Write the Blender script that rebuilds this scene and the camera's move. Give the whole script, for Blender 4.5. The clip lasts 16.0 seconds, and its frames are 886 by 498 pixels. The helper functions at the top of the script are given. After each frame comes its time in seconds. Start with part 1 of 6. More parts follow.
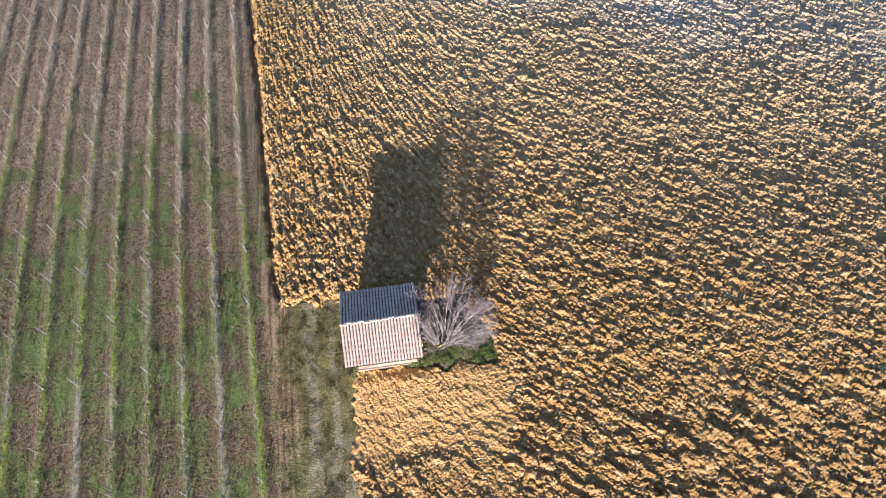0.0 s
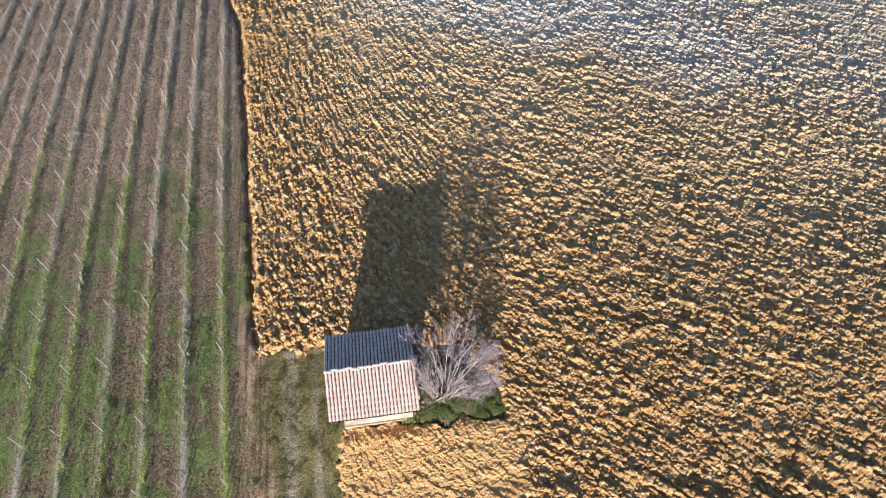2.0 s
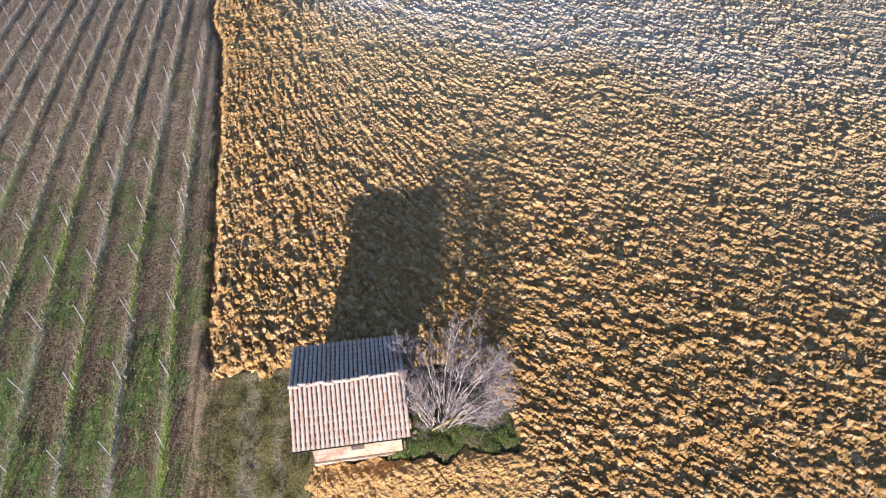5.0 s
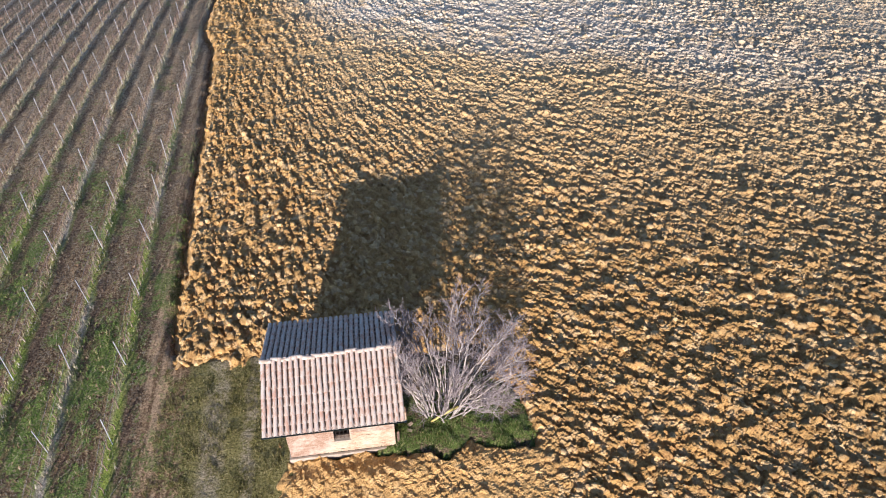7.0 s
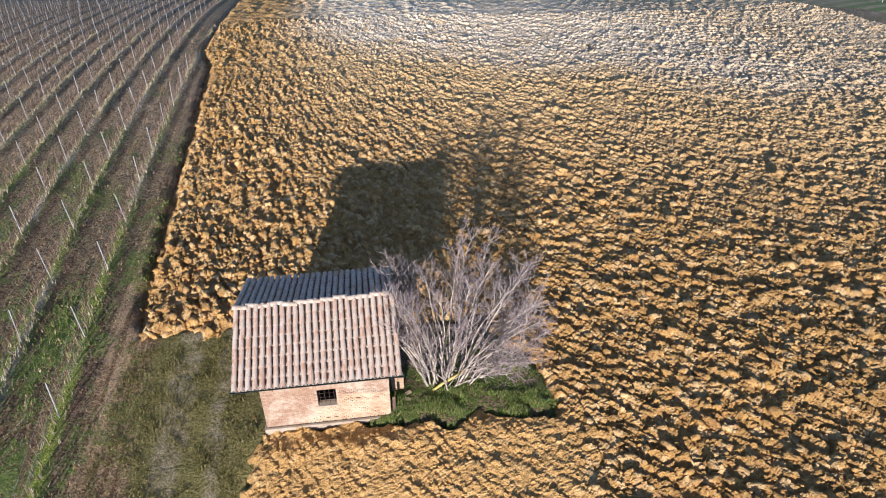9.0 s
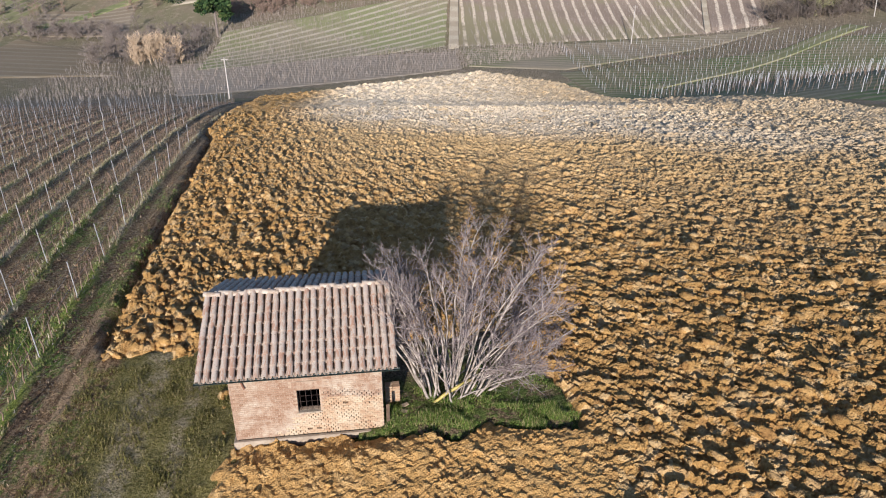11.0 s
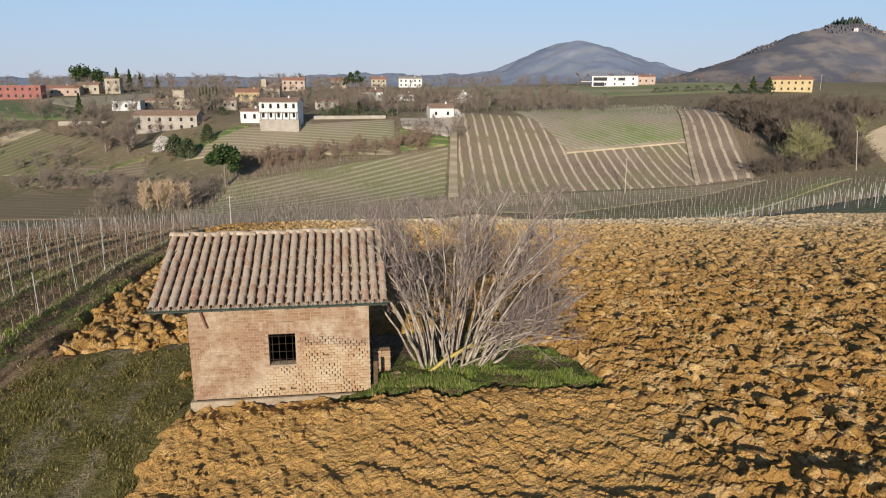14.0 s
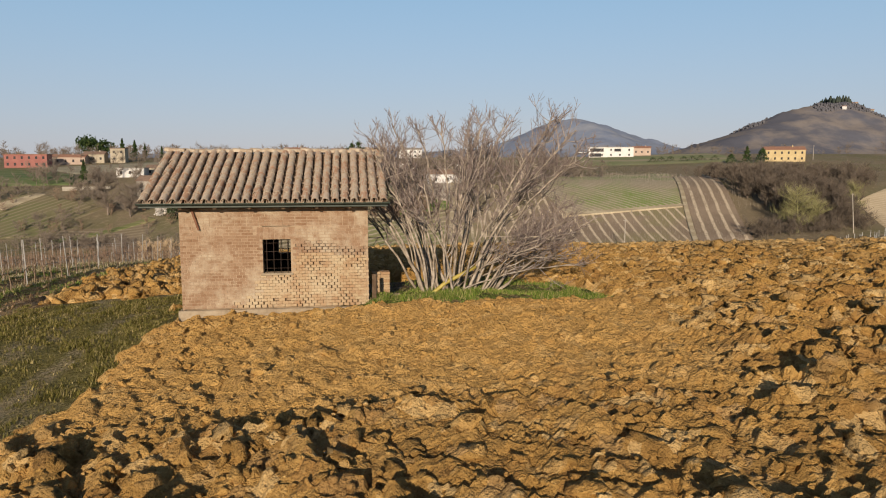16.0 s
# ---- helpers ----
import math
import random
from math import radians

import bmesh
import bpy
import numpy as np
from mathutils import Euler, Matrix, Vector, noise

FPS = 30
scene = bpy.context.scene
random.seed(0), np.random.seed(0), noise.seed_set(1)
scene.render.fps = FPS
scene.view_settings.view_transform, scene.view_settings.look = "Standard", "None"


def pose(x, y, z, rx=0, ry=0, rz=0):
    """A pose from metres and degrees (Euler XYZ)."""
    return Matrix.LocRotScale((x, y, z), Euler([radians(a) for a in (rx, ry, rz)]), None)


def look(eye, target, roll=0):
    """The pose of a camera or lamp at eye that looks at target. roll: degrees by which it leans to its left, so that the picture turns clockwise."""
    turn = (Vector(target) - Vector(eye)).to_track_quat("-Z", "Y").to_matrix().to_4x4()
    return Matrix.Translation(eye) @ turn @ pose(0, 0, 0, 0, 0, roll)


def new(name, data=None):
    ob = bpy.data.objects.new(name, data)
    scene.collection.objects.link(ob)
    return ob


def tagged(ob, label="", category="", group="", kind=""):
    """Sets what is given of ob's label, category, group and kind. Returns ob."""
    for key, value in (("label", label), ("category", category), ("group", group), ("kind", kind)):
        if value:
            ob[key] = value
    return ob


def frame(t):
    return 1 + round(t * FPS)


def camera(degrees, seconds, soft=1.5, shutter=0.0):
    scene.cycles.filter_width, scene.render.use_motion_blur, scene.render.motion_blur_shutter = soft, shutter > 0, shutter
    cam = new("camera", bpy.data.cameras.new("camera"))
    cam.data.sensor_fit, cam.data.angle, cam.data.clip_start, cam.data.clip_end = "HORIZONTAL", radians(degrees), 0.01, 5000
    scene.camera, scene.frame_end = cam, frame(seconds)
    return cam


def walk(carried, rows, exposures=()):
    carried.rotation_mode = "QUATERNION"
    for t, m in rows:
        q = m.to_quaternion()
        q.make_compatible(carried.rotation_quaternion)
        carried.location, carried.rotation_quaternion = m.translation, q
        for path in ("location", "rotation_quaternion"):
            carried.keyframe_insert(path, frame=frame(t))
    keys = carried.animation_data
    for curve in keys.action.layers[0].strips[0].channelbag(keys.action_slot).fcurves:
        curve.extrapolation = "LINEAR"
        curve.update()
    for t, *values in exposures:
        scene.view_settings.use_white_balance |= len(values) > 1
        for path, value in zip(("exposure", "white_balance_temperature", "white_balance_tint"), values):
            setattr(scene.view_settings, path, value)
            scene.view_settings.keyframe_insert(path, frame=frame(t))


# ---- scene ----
cam = camera(64.66, 16.0, soft=1.1)
walk(cam, [
    (0, pose(3.692, -14.312, 45.770, 26.424, 0, -7.970)),
    (0.5, pose(3.712, -14.243, 44.239, 27.325, 0, -7.987)),
    (1, pose(3.731, -14.222, 42.731, 29.527, 0, -7.974)),
    (1.5, pose(3.732, -14.243, 41.223, 31.492, 0, -7.954)),
    (2, pose(3.714, -14.224, 39.728, 33.108, 0, -7.963)),
    (2.5, pose(3.695, -14.187, 38.240, 34.323, 0, -7.974)),
    (3, pose(3.721, -14.107, 36.729, 35.300, 0, -7.997)),
    (3.5, pose(3.784, -14.038, 35.194, 36.336, 0, -8.017)),
    (4, pose(3.791, -13.997, 33.623, 37.684, 0, -8.026)),
    (6.3, pose(3.868, -14.193, 26.165, 44.554, 0, -8.071)),
    (6.5, pose(3.841, -14.227, 25.532, 45.066, 0, -8.058)),
    (7, pose(3.760, -14.370, 23.971, 46.448, 0, -7.975)),
    (7.5, pose(3.697, -14.560, 22.405, 47.899, 0, -7.914)),
    (8, pose(3.671, -14.734, 20.883, 49.332, 0, -7.849)),
    (8.5, pose(3.652, -14.886, 19.435, 50.756, 0, -7.790)),
    (9, pose(3.616, -14.986, 18.058, 52.915, 0, -7.729)),
    (9.2, pose(3.605, -15.029, 17.517, 54.557, 0, -7.697)),
    (11.3, pose(3.585, -15.054, 12.404, 64.629, 0, -7.532)),
    (11.5, pose(3.606, -15.058, 11.964, 65.676, 0, -7.533)),
    (12, pose(3.614, -15.086, 10.939, 68.222, 0, -7.526)),
    (12.5, pose(3.609, -15.115, 9.945, 70.750, 0, -7.528)),
    (13, pose(3.633, -15.093, 8.924, 73.070, 0, -7.520)),
    (13.5, pose(3.633, -15.111, 7.939, 74.997, 0, -7.520)),
    (14, pose(3.638, -15.132, 6.940, 76.849, 0, -7.520)),
    (14.5, pose(3.636, -15.163, 5.946, 78.704, 0, -7.531)),
    (15, pose(3.619, -15.168, 4.957, 80.557, 0, -7.537)),
    (15.5, pose(3.580, -15.193, 3.934, 82.290, 0, -7.551)),
    (16, pose(3.570, -15.229, 3.166, 82.947, 0, -7.566)),
], [(0, 1.50, 5440, 20), (4, 1.42, 5430, 20), (7.5, 1.20, 5470, 19), (9.2, 1.03, 5520, 17), (11.5, 0.65, 5600, 15), (12.5, 0.51, 5720, 14), (14, 0.28, 6350, 10), (16, 0.10, 7200, 12)])
# end of walk

# ---- world, sun, exposure ----
SUN_AZ, SUN_EL = 13.0, 15.2
world = bpy.data.worlds.new("world")
scene.world = world
world.use_nodes = True
wn = world.node_tree.nodes
sky = wn.new("ShaderNodeTexSky")
sky.sky_type, sky.sun_disc = "NISHITA", False
sky.sun_elevation, sky.sun_rotation = radians(SUN_EL), radians(180 + SUN_AZ)
sky.altitude, sky.air_density, sky.dust_density, sky.ozone_density = 200, 0.9, 0.3, 2.6
wn["Background"].inputs[1].default_value = 0.070
haze = wn.new("ShaderNodeMix")
haze.data_type = "RGBA"
rise = wn.new("ShaderNodeMix")
rise.data_type = "RGBA"
rise.inputs[6].default_value, rise.inputs[7].default_value = (5.7, 7.0, 9.0, 1), (4.6, 9.4, 14.6, 1)
climb = wn.new("ShaderNodeMapRange")
climb.inputs[1].default_value, climb.inputs[2].default_value = 0.02, 0.24
coord = wn.new("ShaderNodeTexCoord")
split = wn.new("ShaderNodeSeparateXYZ")
low = wn.new("ShaderNodeMapRange")
low.inputs[1].default_value, low.inputs[2].default_value, low.inputs[3].default_value, low.inputs[4].default_value = 0.0, 0.62, 0.80, 0.0
world.node_tree.links.new(coord.outputs["Generated"], split.inputs[0])
world.node_tree.links.new(split.outputs[2], low.inputs[0])
world.node_tree.links.new(split.outputs[2], climb.inputs[0])
world.node_tree.links.new(climb.outputs[0], rise.inputs[0])
world.node_tree.links.new(rise.outputs[2], haze.inputs[7])
world.node_tree.links.new(low.outputs[0], haze.inputs[0])
upper = wn.new("ShaderNodeVectorMath")
upper.operation = "MULTIPLY"
upper.inputs[1].default_value = (1.25, 0.96, 0.90)
world.node_tree.links.new(sky.outputs[0], upper.inputs[0])
world.node_tree.links.new(upper.outputs[0], haze.inputs[6])
world.node_tree.links.new(haze.outputs[2], wn["Background"].inputs[0])
sun_data = bpy.data.lights.new("sun", "SUN")
sun_data.energy, sun_data.angle, sun_data.color = 5.0, radians(0.6), (1.0, 0.88, 0.72)
sun = new("sun", sun_data)
sa, se = radians(SUN_AZ), radians(SUN_EL)
sun.matrix_basis = look((0, 0, 60), (math.sin(sa) * math.cos(se), math.cos(sa) * math.cos(se), 60 - math.sin(se)))


# ---- node helpers ----
class Mat:
    """A small wrapper to write node materials as expressions."""

    def __init__(self, name, rough=0.85, spec=0.3, metal=0.0):
        self.m = bpy.data.materials.new(name)
        self.m.use_nodes = True
        self.t = self.m.node_tree
        self.bsdf = self.t.nodes["Principled BSDF"]
        self.bsdf.inputs["Roughness"].default_value = rough
        self.bsdf.inputs["Specular IOR Level"].default_value = spec
        self.bsdf.inputs["Metallic"].default_value = metal
        self.pos = self.t.nodes.new("ShaderNodeNewGeometry").outputs["Position"]
        self.obj = self.t.nodes.new("ShaderNodeTexCoord").outputs["Object"]

    def put(self, socket, v):
        if isinstance(v, bpy.types.NodeSocket):
            self.t.links.new(v, socket)
        else:
            socket.default_value = v if not isinstance(v, tuple) or len(v) != 3 or socket.type != "RGBA" else (*v, 1)

    def math(self, op, a, b=0.0, c=0.0, clamp=False):
        n = self.t.nodes.new("ShaderNodeMath")
        n.operation, n.use_clamp = op, clamp
        for s, v in zip(n.inputs, (a, b, c)):
            self.put(s, v)
        return n.outputs[0]

    def xyz(self, v):
        n = self.t.nodes.new("ShaderNodeSeparateXYZ")
        self.put(n.inputs[0], v)
        return n.outputs

    def scaled(self, v, sx, sy, sz):
        n = self.t.nodes.new("ShaderNodeVectorMath")
        n.operation = "MULTIPLY"
        self.put(n.inputs[0], v)
        n.inputs[1].default_value = (sx, sy, sz)
        return n.outputs[0]

    def noise(self, v, scale, detail=4.0, rough=0.6, distort=0.0):
        n = self.t.nodes.new("ShaderNodeTexNoise")
        self.put(n.inputs["Vector"], v)
        n.inputs["Scale"].default_value, n.inputs["Detail"].default_value = scale, detail
        n.inputs["Roughness"].default_value, n.inputs["Distortion"].default_value = rough, distort
        return n.outputs["Fac"]

    def voronoi(self, v, scale):
        n = self.t.nodes.new("ShaderNodeTexVoronoi")
        self.put(n.inputs["Vector"], v)
        n.inputs["Scale"].default_value = scale
        return n.outputs

    def band(self, v, lo, hi):
        n = self.t.nodes.new("ShaderNodeMapRange")
        n.interpolation_type = "SMOOTHSTEP"
        self.put(n.inputs[0], v)
        n.inputs[1].default_value, n.inputs[2].default_value = lo, hi
        return n.outputs[0]

    def mix(self, f, a, b):
        n = self.t.nodes.new("ShaderNodeMix")
        n.data_type = "RGBA"
        self.put(n.inputs[0], f)
        self.put(n.inputs[6], a)
        self.put(n.inputs[7], b)
        return n.outputs[2]

    def mul(self, col, f):
        """A colour times a number."""
        n = self.t.nodes.new("ShaderNodeVectorMath")
        n.operation = "SCALE"
        self.put(n.inputs[0], col)
        self.put(n.inputs["Scale"], f)
        return n.outputs[0]

    def attr(self, name):
        n = self.t.nodes.new("ShaderNodeAttribute")
        n.attribute_name = name
        return n.outputs["Fac"]

    def rand(self):
        return self.t.nodes.new("ShaderNodeObjectInfo").outputs["Random"]

    def island(self):
        return self.t.nodes.new("ShaderNodeNewGeometry").outputs["Random Per Island"]

    def color(self, c):
        self.put(self.bsdf.inputs["Base Color"], c)
        return self

    def bump(self, h, strength=0.5, dist=0.02):
        n = self.t.nodes.new("ShaderNodeBump")
        n.inputs["Strength"].default_value, n.inputs["Distance"].default_value = strength, dist
        self.put(n.inputs["Height"], h)
        self.t.links.new(n.outputs[0], self.bsdf.inputs["Normal"])
        return self


def simple(name, a, b, scale, rough=0.8, spec=0.3, bump=0.3, dist=0.01, metal=0.0, local=False):
    """Two tones mixed by a coarse and a fine noise, with a light bump."""
    k = Mat(name, rough, spec, metal)
    v = k.obj if local else k.pos
    n1, n2 = k.noise(v, scale), k.noise(v, scale * 7, 3)
    f = k.band(k.math("ADD", k.math("MULTIPLY", n1, 0.65), k.math("MULTIPLY", n2, 0.35)), 0.33, 0.67)
    return k.color(k.mix(f, a, b)).bump(n2, bump, dist).m


# ---- terrain ----
def sp(v, k):
    return np.logaddexp(0, v / k) * k


def ss(a, b, v):
    t = np.clip((v - a) / (b - a), 0, 1)
    return t * t * (3 - 2 * t)


def near_h(x, y):
    X, Y = 90 * np.tanh(x / 90), sp(y - 5, 5)
    z = -0.201 + 0.0478 * X - 0.0205 * sp(4 - X, 4) + 0.0192 * np.maximum(y, -40) - 0.0877 * Y - 0.00118 * Y * Y - 0.00085 * X * Y
    z = z - 1.51 * np.tanh(sp(x - 4, 2) / 36) * ss(-4, 16, y)
    z = z + 4.5 * ss(45, 85, x) * ss(30, 70, y)
    return z + 0.30 * np.exp(-((x - 4.2) ** 2 / 14 + (y + 0.5) ** 2 / 9)) + 0.22 * np.exp(-((x - 0.2) ** 2 + (y + 0.4) ** 2) / 2.0)


def ground_h(x, y):
    """Height of the land: the hill of the hut, the valley, the slope across it and the plain beyond."""
    x, y = np.asarray(x, float), np.asarray(y, float)
    z = -22.5 + sp(near_h(x, y) + 22.5, 3.0)
    ye = y - 22 * ss(30, 75, -x) - 10 * ss(90, 140, x)
    z = z + 3 * ss(90, 140, x) * ss(110, 180, y) * ss(275, 225, y)
    return z + 19 * ss(160, 262, ye) + 9.5 * ss(250, 430, y) + 3 * ss(120, 260, x) * ss(250, 350, y) - 7 * ss(600, 1800, y)


def gz(x, y):
    return float(ground_h(x, y))


def fract(v):
    return v - np.floor(v)


def hash2(i, j, s):
    return fract(np.sin(i * 127.1 + j * 311.7 + s * 74.7) * 43758.5453)


def vnoise(x, y, s=0.0):
    i, j = np.floor(x), np.floor(y)
    u, v = x - i, y - j
    u, v = u * u * (3 - 2 * u), v * v * (3 - 2 * v)
    a, b, c, d = hash2(i, j, s), hash2(i + 1, j, s), hash2(i, j + 1, s), hash2(i + 1, j + 1, s)
    return (a * (1 - u) + b * u) * (1 - v) + (c * (1 - u) + d * u) * v


def fbm(x, y, s=0.0, n=4):
    return sum(vnoise(x * 2 ** k, y * 2 ** k, s + k) * 0.5 ** k for k in range(n)) / (2 - 0.5 ** (n - 1))


def cells(u, v, s):
    """Distance to the nearest and second nearest jittered cell point, that cell's random number, and the offset from it."""
    i0, j0 = np.floor(u), np.floor(v)
    f1, f2 = np.full(u.shape, 9.0), np.full(u.shape, 9.0)
    rnd, du, dv = np.zeros(u.shape), np.zeros(u.shape), np.zeros(u.shape)
    for a in (-1, 0, 1):
        for b in (-1, 0, 1):
            i, j = i0 + a, j0 + b
            pu, pv = u - i - 0.1 - 0.8 * hash2(i, j, s), v - j - 0.1 - 0.8 * hash2(i, j, s + 5)
            d = np.hypot(pu, pv)
            near = d < f1
            f2 = np.where(near, f1, np.minimum(f2, d))
            rnd = np.where(near, hash2(i, j, s + 9), rnd)
            du, dv = np.where(near, pu, du), np.where(near, pv, dv)
            f1 = np.where(near, d, f1)
    return f1, f2, rnd, du, dv


# edges of the ploughed field
def left_edge(y):
    return np.interp(y, [-20, -5.4, -4.8, -0.4, 5.0, 5.05, 7, 29, 43, 46, 49, 95, 118], [-0.6, -0.8, -1.0, -0.5, -0.5, -5.6, -5.7, -7.1, -8.3, -9.3, -9.9, -12.2, -14.5])


def right_edge(y):
    return np.interp(y, [-20, 20, 34, 41, 55, 90, 128, 143], [60, 57.5, 55.5, 54, 55.5, 56, 49, 33])


def back_edge(x):
    return np.interp(x, [-15, 6, 33, 48, 57], [117, 132, 143, 129, 90])


def plot_mask(x, y):
    """1 on the grass beside the hut, under the tree and below the hut itself."""
    yy = y + 0.75 * (vnoise(x * 1.2, y * 1.2, 3) - 0.5) + 0.35 * (vnoise(x * 4.1, y * 4.1, 4) - 0.5)
    xx = x + 0.7 * (vnoise(x * 1.1, y * 1.1, 8) - 0.5) + 0.35 * (vnoise(x * 4.3, y * 4.3, 9) - 0.5)
    tree = ss(-0.75, -0.45, yy - 0.45 * ss(4.3, 3.7, x)) * ss(4.9, 4.3, yy) * ss(-0.6, -0.3, xx) * ss(9.6, 9.1, xx + 0.30 * np.maximum(yy, 0))
    return tree


def field_inside(x, y):
    """Metres inside the field's outline, roughly; below nothing outside."""
    j = (0.50 + 1.1 * ss(7.5, 5.0, y)) * (fbm(x * 1.1, y * 1.1, 21, 3) - 0.5) + 0.5 * ss(7.5, 5.0, y) * (vnoise(x * 3.3, y * 3.3, 22) - 0.5)
    d = np.minimum(x - left_edge(y) + j, right_edge(y) - x)
    d = np.where((x < 0.4) & (y < 9) & (y > 3), np.minimum(d, np.maximum(y - 5.6 + j, (x + 0.5))), d)
    return np.minimum(d, (back_edge(x) - y) * 0.6)


def furrow_uv(x, y):
    """Along and across the plough's lines, which turn steeper towards the vineyard."""
    s = sp(9 - x, 3.0)
    g = -0.62 * x + 0.055 * s * s
    slope = -0.62 - 0.11 * s / (1 + np.exp(-(9 - x) / 3.0))
    c = 1 / np.sqrt(1 + slope * slope)
    w = 0.5 * (fbm(x * 0.35, y * 0.35, 31, 2) - 0.5)
    return (x + 0.4 * w) / np.maximum(c, 0.35) * 0.8, (y - g) * c + w


def clods(x, y):
    """Relief of the ploughed soil, in metres."""
    u, v = furrow_uv(x, y)
    wu, wv = 0.42 * (fbm(x * 2.2, y * 2.2, 41, 4) - 0.5), 0.42 * (fbm(x * 2.2, y * 2.2, 47, 4) - 0.5)
    f1, f2, r, du, dv = cells((u + wu) / 0.54, (v + wv) / 0.33, 2)
    edge = np.clip((f2 - f1) * 4.5, 0, 1)
    r2, r3 = r * 7 % 1, r * 13 % 1
    top = 0.04 + 0.13 * r * r + (r2 - 0.5) * 0.14 * du + (0.02 + 0.19 * r3) * dv
    slab = np.maximum(top, 0) * (1 - (1 - edge) ** 2.5)
    wu2, wv2 = 0.16 * (fbm(x * 6, y * 6, 43, 2) - 0.5), 0.16 * (fbm(x * 6, y * 6, 49, 2) - 0.5)
    g1, g2, q, gu, gv = cells((x + wu2) / 0.20, (y + wv2) / 0.17, 6)
    lump = np.maximum(0.075 * q + 0.09 * (q * 5 % 1 - 0.5) * gu + 0.07 * gv, 0) * np.clip((g2 - g1) * 3.0, 0, 1)
    ridge = 0.022 * np.cos(v * 2 * np.pi / 0.8 + 3.0 * fbm(x * 0.5, y * 0.5, 12, 2))
    b1, b2, br, bu, bv = cells((u + wu * 1.6) / 1.15, (v + wv * 1.6) / 0.72, 14)
    big = np.maximum(0.04 + 0.26 * br * br + (br * 9 % 1 - 0.5) * 0.25 * bu + 0.16 * bv, 0) * np.clip((b2 - b1) * 2.6, 0, 1) ** 0.7
    fine = 0.07 * (fbm(x * 5.5, y * 5.5, 17, 3) - 0.5) + 0.04 * (fbm(x * 13, y * 13, 18, 2) - 0.5) + 0.16 * (fbm(x * 0.7, y * 0.7, 19, 2) - 0.5)
    front = ss(-4.2, -6.2, y + 0.6 * (vnoise(x * 0.5, y * 0.5, 53) - 0.5))
    edge_zone = ss(4, 7, y) * ss(1.5, -1.0, x)
    flat_side = ss(3.0, 4.4, x) * ss(10.0, 8.0, x) * ss(-11.0, -9.5, y)
    rough = (0.98 - 0.30 * front) * slab * (1 - 0.3 * front * flat_side) + 0.85 * lump + ridge + fine + big * (0.25 + 0.85 * front * (1 - 0.6 * flat_side) + 0.40 * edge_zone)
    # trodden soil in front of the hut
    calm = ss(-6.8, -5.4, y + 0.8 * (vnoise(x * 0.6, y * 0.6, 51) - 0.5)) * ss(0.2, -0.5, y) * ss(10.6, 9.0, x) * ss(-2.5, -0.5, x)
    gentle = 0.40 * slab + 0.55 * lump + fine * 1.0 + 0.05 * np.maximum(0, np.sin(y * 5.2 + 1.2 * fbm(x, y, 61, 2) * 4)) * vnoise(x * 2.2, y * 0.8, 63) + 0.04
    soft = 1 - 0.12 * ss(18, 34, y) + 0.30 * ss(38, 60, y) + 0.75 * ss(74, 98, y)
    return (rough * (1 - calm) + gentle * calm) * soft


def field_z(x, y):
    d = field_inside(x, y)
    m = plot_mask(x, y)
    lip = ss(0.0, 0.5, d)
    z = ground_h(x, y) + (clods(x, y) + 0.05) * lip * (1 - m) - 0.42 * ss(0.80, 0.35, d) * ss(5.6, 7.0, y) * ss(3, 1, x)
    z = z - 0.12 * ss(-1.0, -0.35, y) * ss(0.3, 0.0, y) * ss(-0.6, 0.0, x) * ss(4.3, 3.8, x)
    return z - 0.08 * m - 0.30 * ss(0.10, -0.1, d)


def grid_mesh(name, xs, ys, zf, keep=None):
    """A height sheet on the grid xs by ys; keep says which quads stay, by their middle."""
    X, Y = np.meshgrid(xs, ys)
    Zs = zf(X, Y)
    n, m = len(xs), len(ys)
    co = np.stack([X, Y, Zs], -1).reshape(-1, 3)
    a = (np.arange(m - 1)[:, None] * n + np.arange(n - 1)[None]).ravel()
    q = np.stack([a, a + 1, a + n + 1, a + n], 1)
    if keep is not None:
        mid = co[q].mean(1)
        q = q[keep(mid[:, 0], mid[:, 1])]
        used, inv = np.unique(q, return_inverse=True)
        co, q = co[used], inv.reshape(-1, 4)
    return co, q


def sheet(name, patches, material, smooth=True):
    co = np.concatenate([p[0] for p in patches])
    off = np.cumsum([0] + [len(p[0]) for p in patches])
    q = np.concatenate([p[1] + o for p, o in zip(patches, off)])
    me = bpy.data.meshes.new(name)
    me.vertices.add(len(co))
    me.vertices.foreach_set("co", co.ravel())
    me.loops.add(q.size)
    me.loops.foreach_set("vertex_index", q.ravel())
    me.polygons.add(len(q))
    me.polygons.foreach_set("loop_start", np.arange(0, q.size, 4))
    me.polygons.foreach_set("loop_total", np.full(len(q), 4))
    me.polygons.foreach_set("use_smooth", np.full(len(q), smooth))
    me.update(calc_edges=True)
    me.materials.append(material)
    return new(name, me)


# ---- ground materials ----
ROW_X, ROW_GAP, ROW_LEAN, POST_Y, POST_GAP = -7.11, 2.43, -0.054, 2.1, 4.22


